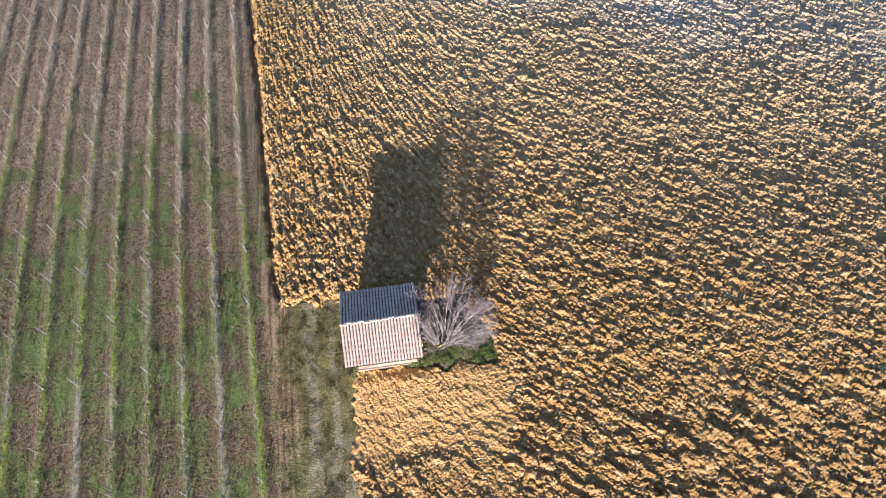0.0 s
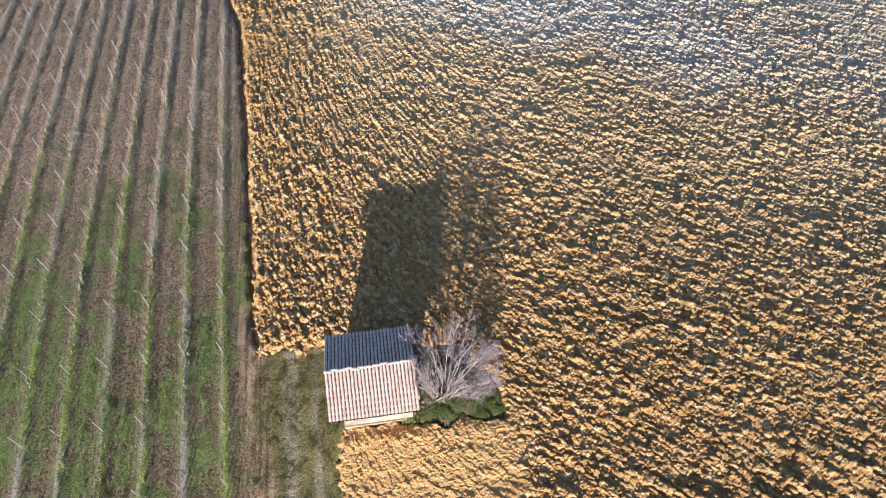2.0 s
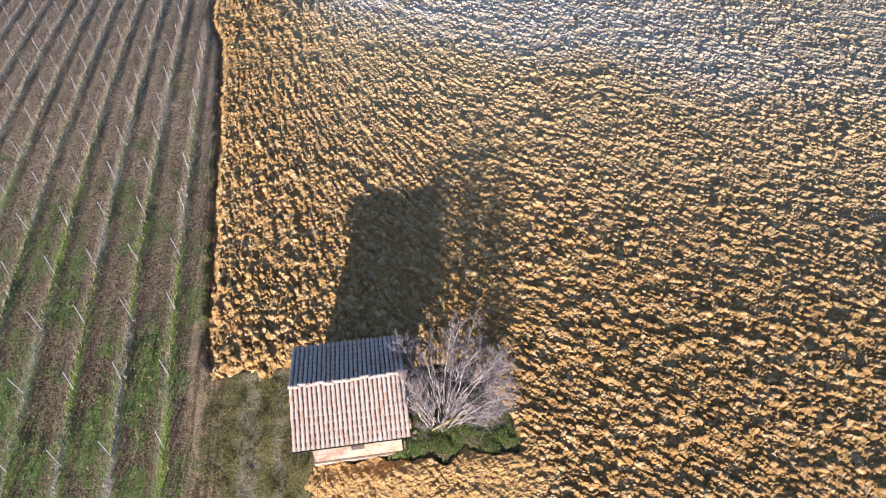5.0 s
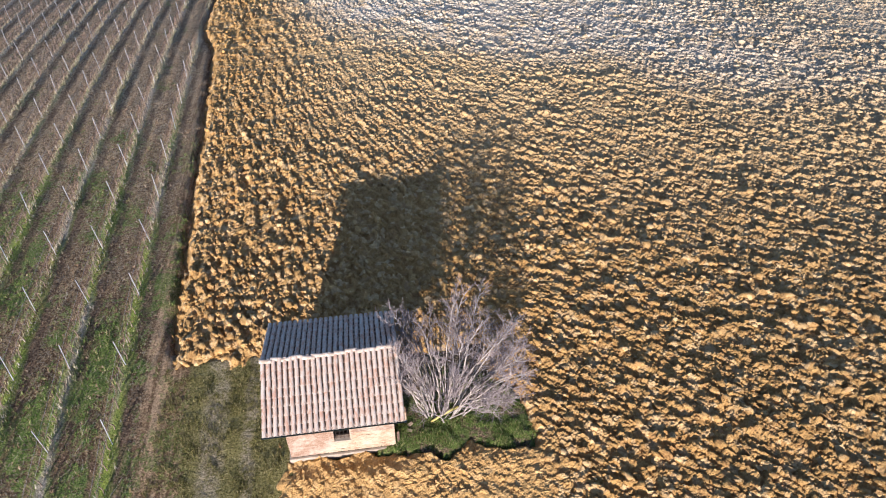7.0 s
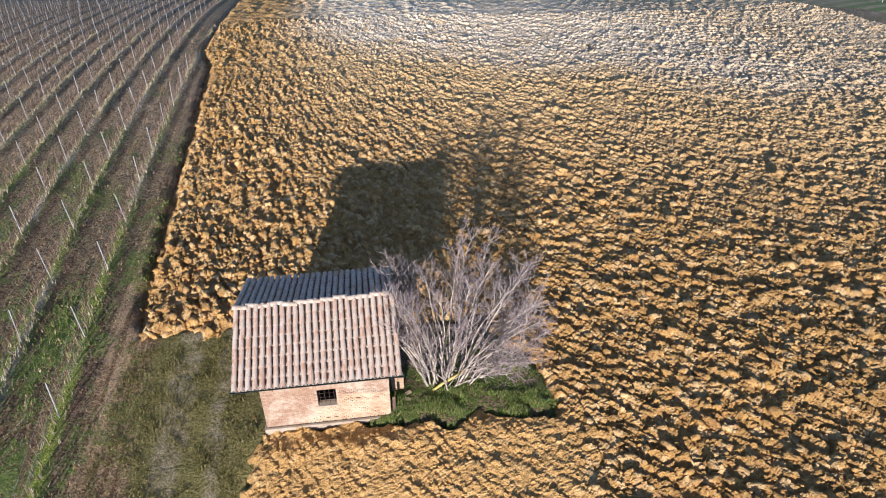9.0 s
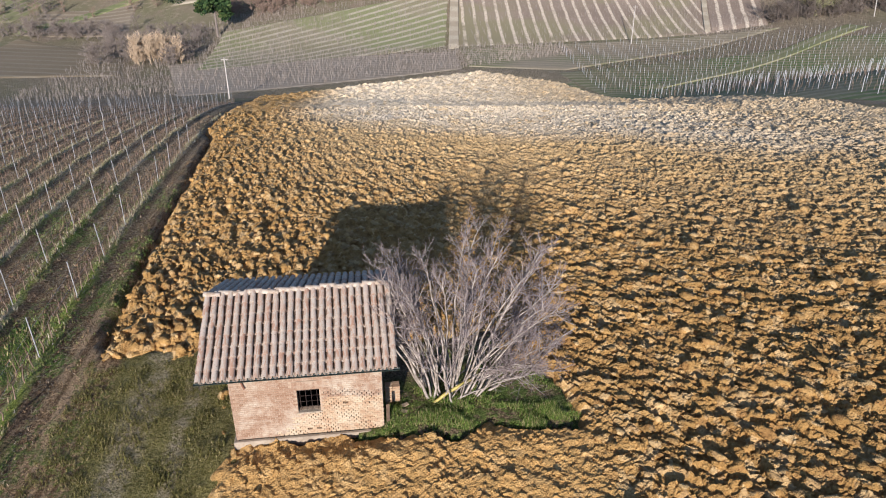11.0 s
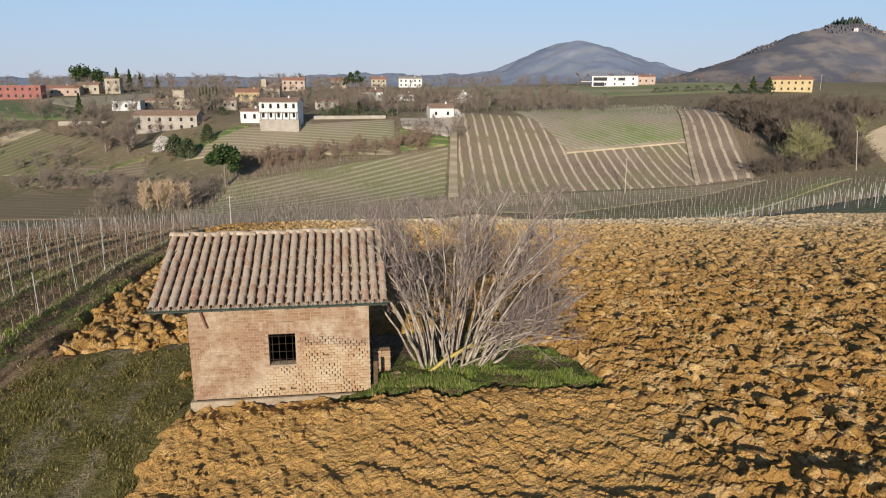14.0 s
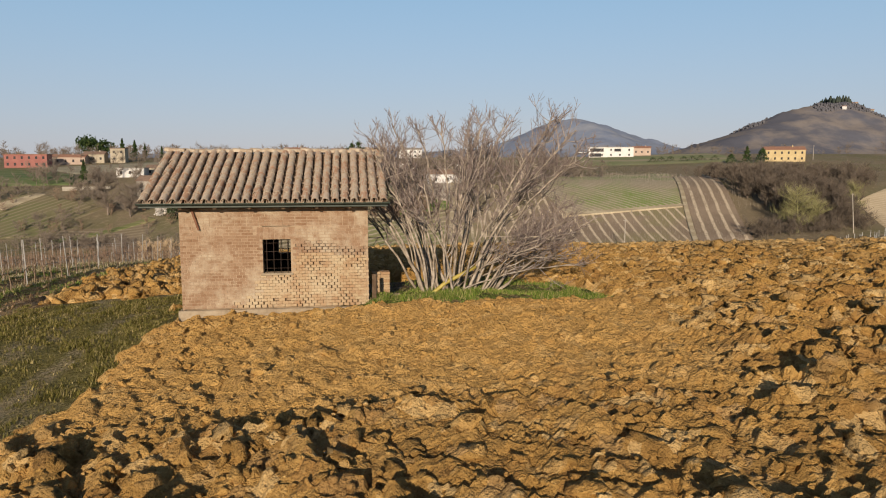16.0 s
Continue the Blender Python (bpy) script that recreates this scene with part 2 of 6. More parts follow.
def soil_material(name="ploughed_soil", loose=False):
    k = Mat(name, 0.95, 0.15)
    x, y, z = k.xyz(k.pos)
    big, mid, fine = k.noise(k.pos, 0.22, 5), k.noise(k.pos, 1.7, 4), k.noise(k.pos, 14, 5, 0.7)
    tone = k.mix(k.band(mid, 0.35, 0.68), (0.315, 0.190, 0.065), (0.46, 0.29, 0.106))
    tone = k.mix(k.band(big, 0.42, 0.66), tone, (0.39, 0.232, 0.076))
    tone = k.mix(k.band(fine, 0.56, 0.74), tone, (0.61, 0.415, 0.170))
    lumpc = k.xyz(k.voronoi(k.pos, 3.4)[1])
    tone = k.mix(k.math("MULTIPLY", k.band(lumpc[0], 0.55, 1.0), 0.75), tone, (0.60, 0.435, 0.22))
    tone = k.mix(k.math("MULTIPLY", k.band(lumpc[1], 0.65, 1.0), 0.45), tone, (0.26, 0.14, 0.055))
    if loose:
        tone = k.mul(tone, k.math("ADD", 0.78, k.math("MULTIPLY", k.island(), 0.42)))
    # dry trodden crust in front of the hut
    crust = k.math("MULTIPLY", k.math("MULTIPLY", k.band(k.math("ADD", y, mid), -6.4, -5.0), k.band(y, 0.2, -0.4)), k.math("MULTIPLY", k.band(x, -1.5, 0.0), k.band(x, 10.2, 8.8)))
    tone = k.mix(k.math("MULTIPLY", crust, 0.65), tone, k.mix(fine, (0.44, 0.265, 0.092), (0.63, 0.405, 0.155)))
    # a seam of pale marl across the far part of the field
    line = k.math("SUBTRACT", y, k.math("ADD", k.math("MULTIPLY", x, -0.60), 46.0))
    line = k.math("ADD", line, k.math("MULTIPLY", k.math("SUBTRACT", k.noise(k.pos, 0.11, 4), 0.5), 15.0))
    # tan fade into the marl, with the crest's sunlit brightness put into it
    tone = k.mix(k.math("MULTIPLY", k.math("MULTIPLY", k.band(line, -32.0, -3.0), k.band(x, -6.0, 5.0)), 0.7), tone, k.mix(fine, (0.47, 0.335, 0.16), (0.68, 0.51, 0.28)))
    pale = k.math("MULTIPLY", k.band(line, -7.0, 8.0), k.band(line, 210.0, 150.0))
    pale = k.math("MULTIPLY", k.math("MULTIPLY", pale, k.band(x, -6.0, 5.0)), k.math("SUBTRACT", 1.0, k.math("MULTIPLY", k.band(k.math("ADD", x, k.math("MULTIPLY", big, 10.0)), 32.0, 50.0), 0.5)))
    pale = k.math("MULTIPLY", pale, k.band(k.math("ADD", k.math("MULTIPLY", mid, 0.5), k.math("MULTIPLY", k.noise(k.pos, 0.5, 3), 0.5)), 0.30, 0.55))
    tone = k.mix(pale, tone, k.mix(k.band(line, 10.0, 26.0), k.mix(fine, (0.56, 0.475, 0.345), (0.71, 0.62, 0.475)), k.mix(fine, (0.72, 0.59, 0.41), (0.85, 0.74, 0.55))))
    # soil dims to the right; clod shade at the front put into colour
    dimming = k.math("SUBTRACT", 1.0, k.math("MULTIPLY", k.band(k.math("ADD", x, k.math("MULTIPLY", big, 14.0)), 14.0, 36.0), 0.17))
    dimming = k.math("MULTIPLY", dimming, k.math("SUBTRACT", 1.0, k.math("MULTIPLY", k.band(k.math("ADD", y, k.math("MULTIPLY", big, 4.0)), -2.0, -6.0), 0.04)))
    k.color(k.scaled(k.mul(k.mul(tone, dimming), k.math("ADD", 0.72, k.math("MULTIPLY", fine, 0.56))), 1.07, 1.02, 0.95))
    crumb = k.voronoi(k.pos, 22)[0]
    grit = k.math("ADD", k.math("MULTIPLY", fine, 1.2), k.math("ADD", k.math("MULTIPLY", k.noise(k.pos, 55, 3), 0.5), k.math("MULTIPLY", crumb, -0.5)))
    return k.bump(grit, 1.0, 0.06).m


def land_material():
    """Vineyard floor and grass near the hut, fields and dry meadows farther off."""
    k = Mat("land", 0.95, 0.12)
    x, y, z = k.xyz(k.pos)
    big, mid, fine = k.noise(k.pos, 0.05, 4), k.noise(k.pos, 0.55, 5), k.noise(k.pos, 7, 5, 0.7)
    vfine = k.noise(k.pos, 26, 4, 0.75)
    # far land
    far = k.mix(k.band(k.noise(k.pos, 0.018, 5), 0.40, 0.62), (0.225, 0.180, 0.118), (0.180, 0.165, 0.088))
    far = k.mix(k.band(k.noise(k.pos, 0.10, 4), 0.5, 0.66), far, (0.235, 0.185, 0.125))
    far = k.mix(k.band(mid, 0.5, 0.72), far, (0.30, 0.245, 0.165))
    # vineyard floor
    row = k.math("DIVIDE", k.math("SUBTRACT", k.math("SUBTRACT", x, k.math("MULTIPLY", y, ROW_LEAN)), ROW_X), ROW_GAP)
    row = k.math("ADD", row, k.math("MULTIPLY", k.math("SUBTRACT", k.noise(k.pos, 0.9, 3), 0.5), 0.15))
    rel = k.math("SUBTRACT", k.math("FRACT", k.math("ADD", row, 0.5)), 0.5)
    d = k.math("ABSOLUTE", rel)
    tuft, crumb = k.noise(k.pos, 4.2, 4, 0.7), k.noise(k.pos, 11, 4, 0.7)
    litter = k.mix(k.band(tuft, 0.42, 0.56), (0.165, 0.097, 0.042), (0.47, 0.325, 0.165))
    litter = k.mix(k.math("MULTIPLY", k.band(k.noise(k.pos, 0.7, 4), 0.46, 0.64), 0.5), litter, k.mix(fine, (0.22, 0.13, 0.06), (0.42, 0.285, 0.155)))
    litter = k.mix(k.band(crumb, 0.54, 0.62), litter, (0.54, 0.45, 0.30))
    litter = k.mix(k.band(vfine, 0.48, 0.38), litter, (0.060, 0.040, 0.026))
    litter = k.mix(k.band(crumb, 0.455, 0.38), litter, (0.075, 0.050, 0.031))
    # brightness ramp put into the litter's colour: dimmer near, brighter far
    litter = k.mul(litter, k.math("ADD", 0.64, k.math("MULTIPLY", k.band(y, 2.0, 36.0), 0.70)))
    green = k.mix(k.band(vfine, 0.36, 0.62), (0.050, 0.098, 0.016), (0.185, 0.260, 0.047))
    green = k.mix(k.band(crumb, 0.52, 0.64), green, (0.31, 0.27, 0.13))
    reach = k.math("ADD", k.band(y, 30.0, 13.0), 0.0)
    cover = k.math("ADD", k.math("MULTIPLY", k.noise(k.pos, 0.30, 3), 0.55), k.math("MULTIPLY", tuft, 0.45))
    cover = k.math("ADD", cover, k.math("MULTIPLY", k.math("SUBTRACT", reach, 1.0), 0.10))
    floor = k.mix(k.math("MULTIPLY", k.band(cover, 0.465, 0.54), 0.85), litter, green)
    track = k.math("MULTIPLY", k.band(rel, 0.10, 0.16), k.band(rel, 0.32, 0.24))
    track = k.math("MAXIMUM", track, k.math("MULTIPLY", k.band(rel, -0.17, -0.22), k.band(rel, -0.36, -0.29)))
    track = k.math("MULTIPLY", track, k.band(k.noise(k.scaled(k.pos, 1.5, 0.3, 1), 1.2, 3), 0.36, 0.55))
    floor = k.mix(k.math("MULTIPLY", track, 0.75), floor, k.mix(k.band(crumb, 0.40, 0.62), (0.085, 0.052, 0.030), (0.25, 0.16, 0.09)))
    dry = k.mix(k.band(vfine, 0.36, 0.64), (0.22, 0.18, 0.115), (0.54, 0.465, 0.34))
    strip = k.math("MULTIPLY", k.band(k.math("ADD", d, k.math("MULTIPLY", k.math("SUBTRACT", crumb, 0.5), 0.12)), 0.135, 0.04), k.band(k.math("ADD", k.math("MULTIPLY", k.noise(k.scaled(k.pos, 1, 0.25, 1), 0.8, 4), 0.5), k.math("MULTIPLY", crumb, 0.5)), 0.40, 0.53))
    strip_tone = k.mix(k.math("MULTIPLY", k.band(y, 52.0, 14.0), k.band(k.noise(k.scaled(k.pos, 1.4, 0.16, 1), 0.5, 3), 0.40, 0.52)), dry, k.mix(k.band(vfine, 0.38, 0.62), (0.110, 0.150, 0.018), (0.38, 0.42, 0.080)))
    floor = k.mix(strip, floor, strip_tone)
    rim = k.math("MULTIPLY", k.math("MULTIPLY", k.band(rel, 0.03, 0.07), k.band(rel, 0.15, 0.11)), k.band(y, 40.0, 20.0))
    rim = k.math("MULTIPLY", rim, k.band(k.noise(k.scaled(k.pos, 1.2, 0.3, 1), 0.9, 3), 0.42, 0.55))
    floor = k.mix(k.math("MULTIPLY", rim, 0.6), floor, k.mix(k.band(vfine, 0.38, 0.62), (0.09, 0.105, 0.02), (0.27, 0.27, 0.07)))
    # the grass track beside the hut and the bare headland
    side = k.math("SUBTRACT", x, k.math("ADD", k.math("MULTIPLY", y, ROW_LEAN), -4.35))
    side = k.math("ADD", side, k.math("MULTIPLY", k.math("SUBTRACT", k.noise(k.pos, 1.3, 4), 0.5), 1.3))
    turf = k.mix(k.band(k.math("ADD", k.math("MULTIPLY", crumb, 0.75), k.math("MULTIPLY", k.noise(k.pos, 1.1, 4, 0.65), 0.25)), 0.40, 0.60), (0.125, 0.110, 0.028), (0.280, 0.235, 0.086))
    turf = k.mix(k.band(vfine, 0.45, 0.35), turf, (0.085, 0.078, 0.028))
    turf = k.mix(k.band(vfine, 0.58, 0.68), turf, (0.42, 0.36, 0.19))
    xw = k.math("ADD", x, k.math("MULTIPLY", k.math("SUBTRACT", k.noise(k.scaled(k.pos, 1, 0.5, 1), 0.7, 3), 0.5), 1.1))
    ruts = k.math("MAXIMUM", k.band(k.math("ABSOLUTE", k.math("ADD", xw, 3.25)), 0.62, 0.20), k.band(k.math("ABSOLUTE", k.math("ADD", xw, 1.75)), 0.40, 0.10))
    ruts = k.math("MAXIMUM", ruts, k.math("MULTIPLY", k.band(k.math("ABSOLUTE", k.math("ADD", xw, 1.6)), 1.4, 0.5), k.band(y, -3.0, -6.0)))
    ruts = k.math("MULTIPLY", ruts, k.band(k.math("ADD", k.math("MULTIPLY", k.noise(k.pos, 0.8, 4), 0.5), k.math("MULTIPLY", crumb, 0.5)), 0.40, 0.56))
    turf = k.mix(k.math("MULTIPLY", ruts, 0.85), turf, k.mix(k.band(vfine, 0.36, 0.62), (0.25, 0.195, 0.115), (0.50, 0.41, 0.265)))
    # weedy plot beneath the tree: greens in front, leaf litter and bare earth towards the stems
    weed = k.mix(k.band(vfine, 0.38, 0.62), (0.050, 0.080, 0.015), (0.165, 0.195, 0.050))
    mould = k.mix(k.band(crumb, 0.40, 0.62), (0.090, 0.062, 0.036), (0.30, 0.21, 0.125))
    plot = k.mix(k.math("MULTIPLY", k.band(y, 3.0, 1.4), k.band(k.math("ADD", k.math("MULTIPLY", k.noise(k.pos, 0.9, 3), 0.5), k.math("MULTIPLY", tuft, 0.5)), 0.42, 0.52)), mould, weed)
    turf = k.mix(k.band(x, 1.0, 3.0), turf, plot)
    bare = k.mix(k.band(k.math("ADD", k.math("MULTIPLY", crumb, 0.5), k.math("MULTIPLY", k.noise(k.scaled(k.pos, 2.6, 0.12, 1), 1.6, 4), 0.5)), 0.42, 0.58), (0.150, 0.092, 0.045), (0.47, 0.32, 0.175))
    bare = k.mix(k.band(vfine, 0.44, 0.34), bare, (0.065, 0.043, 0.024))
    bare = k.mix(k.math("MULTIPLY", k.band(cover, 0.47, 0.55), 0.6), bare, green)
    near = k.mix(k.band(side, -2.1, -1.5), floor, bare)
    near = k.mix(k.math("MULTIPLY", k.band(side, -0.1, 0.2), k.band(y, 9.0, 6.0)), near, turf)
    inside = k.math("MULTIPLY", k.band(y, 108.0, 96.0), k.band(x, 12.0, 10.0))
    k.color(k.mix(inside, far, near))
    return k.bump(k.math("ADD", k.math("ADD", tuft, k.math("MULTIPLY", crumb, 0.6)), k.math("MULTIPLY", vfine, 0.35)), 1.0, 0.20).m


M_SOIL, M_CLOD, M_LAND = soil_material(), soil_material("loose_clod", True), land_material()

# ---- the land ----
def spread(inner, step, outer, grow=1.09):
    a, b = inner
    mid = list(np.arange(a, b, step))
    lo, hi = [], []
    s, v = step, a
    while v > outer[0]:
        s = min(s * grow, 160)
        v -= s
        lo.append(v)
    s, v = step, mid[-1]
    while v < outer[1]:
        s = min(s * grow, 160)
        v += s
        hi.append(v)
    return np.array(lo[::-1] + mid + hi)


def land_z(x, y):
    d = field_inside(x, y)
    trench = ss(5.6, 7.0, y) * ss(3, 1, x)
    z = ground_h(x, y) - 0.9 * (ss(0.35, 1.6, d) * (1 - trench) + ss(-0.1, 0.35, d) * trench) * (1 - ss(0.0, 0.6, plot_mask(x, y)))
    r = (x - ROW_LEAN * y - ROW_X) / ROW_GAP
    t = np.abs(fract(r + 0.5) - 0.5)
    vine = ss(-5.9, -6.6, x - ROW_LEAN * y) * ss(110, 100, y)
    z = z + vine * (0.10 * ss(0.2, 0.03, t) - 0.06 * ss(0.2, 0.28, t) * ss(0.42, 0.34, t))
    near = ss(90, 40, np.hypot(x, y))
    return z + near * (0.10 * (fbm(x * 1.2, y * 1.2, 71, 3) - 0.5) + 0.05 * (fbm(x * 5, y * 5, 73, 2) - 0.5)) + 0.05 * plot_mask(x, y) * ss(3.6, 4.4, x)


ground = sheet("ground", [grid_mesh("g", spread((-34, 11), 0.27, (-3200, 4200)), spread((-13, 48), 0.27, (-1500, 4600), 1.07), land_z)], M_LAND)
tagged(ground, "dry winter farmland with vineyard rows, turf and meadows", "ground", kind="structure")

near_box = (-3.0, 21.0, -11.5, 7.0)
mid_box = (-8.5, 42.0, -13.0, 36.0)
far_box = (-12.0, 61.0, -17.0, 62.0)


def inside_box(x, y, b, pad):
    return (x > b[0] + pad) & (x < b[1] - pad) & (y > b[2] + pad) & (y < b[3] - pad)


def in_field(x, y):
    return (field_inside(x, y) > -0.1) & (plot_mask(x, y) < 0.97)


field = sheet("ploughed_field", [
    grid_mesh("n", np.arange(near_box[0], near_box[1], 0.06), np.arange(near_box[2], near_box[3], 0.06), field_z, in_field),
    grid_mesh("m", np.arange(mid_box[0], mid_box[1], 0.11), np.arange(mid_box[2], mid_box[3], 0.11), field_z,
              lambda x, y: in_field(x, y) & ~inside_box(x, y, near_box, 0.12)),
    grid_mesh("o", np.arange(far_box[0], far_box[1], 0.17), np.arange(far_box[2], far_box[3], 0.17), field_z,
              lambda x, y: in_field(x, y) & ~inside_box(x, y, mid_box, 0.2)),
    grid_mesh("b", np.arange(-3, 61, 0.3), np.arange(-62, -16.6, 0.3), field_z, in_field),
    grid_mesh("f", np.arange(-16, 59, 0.55), np.arange(61, 146, 0.55), field_z, in_field)], M_SOIL, False)
tagged(field, "freshly ploughed ochre clay field with coarse clods", "field", kind="structure")

# broken clods turned up along the plough's lines
def ball(level):
    bm = bmesh.new()
    bmesh.ops.create_icosphere(bm, subdivisions=level, radius=1)
    v = np.array([p.co[:] for p in bm.verts])
    f = np.array([[p.index for p in q.verts] for q in bm.faces])
    bm.free()
    return v, f


def calm_zone(x, y):
    return ss(-6.4, -5.4, y) * ss(0.2, -0.5, y) * ss(10.6, 9.0, x) * ss(-2.5, -0.5, x)


def clod_sheet(name, level, area, gap, lo, hi, flat, keep, label, seed, sink=0.25, margin=0.45):
    """Angular lumps of clay on a jittered grid, stretched along the furrows and tipped at random."""
    r = np.random.RandomState(seed)
    gx, gy = np.meshgrid(np.arange(area[0], area[1], gap), np.arange(area[2], area[3], gap))
    x, y = gx.ravel() + r.uniform(-0.5, 0.5, gx.size) * gap, gy.ravel() + r.uniform(-0.5, 0.5, gx.size) * gap
    ok = (field_inside(x, y) > margin) & (plot_mask(x, y) < 0.12) & ~((x > -0.4) & (x < 4.4) & (y > -0.55) & (y < 4.6)) & keep(x, y, r)
    x, y = x[ok], y[ok]
    n = len(x)
    s9 = sp(9 - x, 3.0)
    slope = -0.62 - 0.11 * s9 / (1 + np.exp(-(9 - x) / 3.0))
    ang = np.arctan(slope) + r.normal(0, 0.35, n)
    size = (lo + (hi - lo) * r.rand(n) ** 1.6) * (1 - 0.40 * calm_zone(x, y))
    dims = np.stack([r.uniform(0.9, 1.5, n), r.uniform(0.55, 0.85, n), r.uniform(0.36, 0.7, n) * flat], 1) * size[:, None]
    v, f = ball(level)
    k = len(v)
    co = (v[None] * (1 + r.normal(0, 0.24, (n, k, 1))) + r.normal(0, 0.14, (n, k, 3))) * dims[:, None, :]
    tip, roll = r.normal(0.30, 0.30, n)[:, None], r.normal(0, 0.25, n)[:, None]
    cy_, cz_ = co[..., 1] * np.cos(tip) - co[..., 2] * np.sin(tip), co[..., 1] * np.sin(tip) + co[..., 2] * np.cos(tip)
    cx_, cz_ = co[..., 0] * np.cos(roll) + cz_ * np.sin(roll), -co[..., 0] * np.sin(roll) + cz_ * np.cos(roll)
    ca, sa_ = np.cos(ang)[:, None], np.sin(ang)[:, None]
    z = np.maximum(field_z(x, y), land_z(x, y)) + size * sink
    co = np.stack([cx_ * ca - cy_ * sa_ + x[:, None], cx_ * sa_ + cy_ * ca + y[:, None], cz_ + z[:, None]], -1).reshape(-1, 3)
    f = (f[None] + (np.arange(n) * k)[:, None, None]).reshape(-1, 3)
    me = bpy.data.meshes.new(name)
    me.vertices.add(len(co))
    me.vertices.foreach_set("co", co.ravel())
    me.loops.add(f.size)
    me.loops.foreach_set("vertex_index", f.ravel())
    me.polygons.add(len(f))
    me.polygons.foreach_set("loop_start", np.arange(0, f.size, 3))
    me.polygons.foreach_set("loop_total", np.full(len(f), 3))
    me.update(calc_edges=True)
    me.materials.append(M_CLOD)
    return tagged(new(name, me), label, "soil", kind="stuff")


near_zone = (-3.0, 20.0, -10.5, 7.5)
clod_sheet("soil_clods", 2, near_zone, 0.34, 0.05, 0.21, 1.0, lambda x, y, r: r.rand(len(x)) > 0.30 + 0.30 * calm_zone(x, y) + 0.35 * ss(3.0, 4.4, x) * ss(10.0, 8.0, x) * ss(-5.0, -6.0, y), "coarse ochre clods turned up by the plough", 12, 0.02)
clod_sheet("field_clods", 1, (-10, 46, -14, 48), 0.36, 0.07, 0.25, 1.0, lambda x, y, r: ~inside_box(x, y, near_zone, 0.1) & (r.rand(len(x)) > 0.25 + 0.4 * ss(18, 42, y)), "coarse ochre clods along the plough lines", 13, 0.0)
clod_sheet("soil_crumbs", 1, (-7, 24, -10.5, 18), 0.27, 0.025, 0.075, 1.2, lambda x, y, r: r.rand(len(x)) > 0.3, "small crumbs of dry ochre clay between the clods", 14, 0.3)
clod_sheet("edge_clods", 2, (-6.3, 0.5, 5.2, 12.5), 0.33, 0.08, 0.27, 1.0, lambda x, y, r: r.rand(len(x)) > 0.22 + 0.4 * ss(6.5, 12, y), "large grey-brown clods heaped at the field's end", 15, 0.12, 0.02)


# ---- mesh helpers ----
def part(name, bm, material, parent=None, label="", smooth=False):
    me = bpy.data.meshes.new(name)
    bm.to_mesh(me)
    bm.free()
    if smooth:
        me.polygons.foreach_set("use_smooth", np.full(len(me.polygons), True))
    me.materials.append(material)
    ob = new(name, me)
    ob.parent = parent
    if label:
        tagged(ob, label)
    return ob


def mesh_of(name, verts, faces, material, smooth=False):
    me = bpy.data.meshes.new(name)
    me.from_pydata(verts, [], faces)
    if smooth:
        me.polygons.foreach_set("use_smooth", np.full(len(me.polygons), True))
    me.materials.append(material)
    return me


def child(name, me, parent, m=None, label=""):
    ob = new(name, me)
    ob.parent = parent
    if m is not None:
        ob.matrix_basis = m
    if label:
        tagged(ob, label)
    return ob


def empty(name, m=None):
    ob = new(name)
    if m is not None:
        ob.matrix_basis = m
    return ob


def box(bm, x0, x1, y0, y1, z0, z1, bevel=0.0):
    m = Matrix.LocRotScale(((x0 + x1) / 2, (y0 + y1) / 2, (z0 + z1) / 2), None, (x1 - x0, y1 - y0, z1 - z0))
    made = bmesh.ops.create_cube(bm, size=1, matrix=m)
    if bevel:
        edges = list({e for v in made["verts"] for e in v.link_edges})
        bmesh.ops.bevel(bm, geom=edges, offset=bevel, segments=1, affect="EDGES", profile=0.7)


def boxed(name, dims, material, parent=None, label="", bevel=0.004):
    bm = bmesh.new()
    box(bm, *dims, bevel)
    return part(name, bm, material, parent, label)


class Sticks:
    """Collects tapered tubes along polylines, to become one mesh."""

    def __init__(self):
        self.v, self.f = [], []

    def tube(self, pts, radii, sides=5):
        base = len(self.v)
        n = len(pts)
        for i, p in enumerate(pts):
            d = (pts[min(i + 1, n - 1)] - pts[max(i - 1, 0)]).normalized()
            a = d.orthogonal().normalized()
            b = d.cross(a)
            for s in range(sides):
                w = 2 * math.pi * s / sides
                self.v.append(p + (a * math.cos(w) + b * math.sin(w)) * radii[i])
        for i in range(n - 1):
            for s in range(sides):
                t = (s + 1) % sides
                self.f.append((base + i * sides + s, base + i * sides + t, base + (i + 1) * sides + t, base + (i + 1) * sides + s))
        if radii[-1] > 0.004:
            self.f.append(tuple(base + (n - 1) * sides + s for s in range(sides)))

    def blade(self, p, d, width, side):
        base = len(self.v)
        mid = p + d * 0.55 + Vector((0, 0, d.z * 0.08))
        self.v += [p - side * width, p + side * width, mid + side * width * 0.7, mid - side * width * 0.7, p + d]
        self.f += [(base, base + 1, base + 2, base + 3), (base + 3, base + 2, base + 4)]

    def mesh(self, name, material, smooth=True):
        return mesh_of(name, [tuple(v) for v in self.v], self.f, material, smooth)


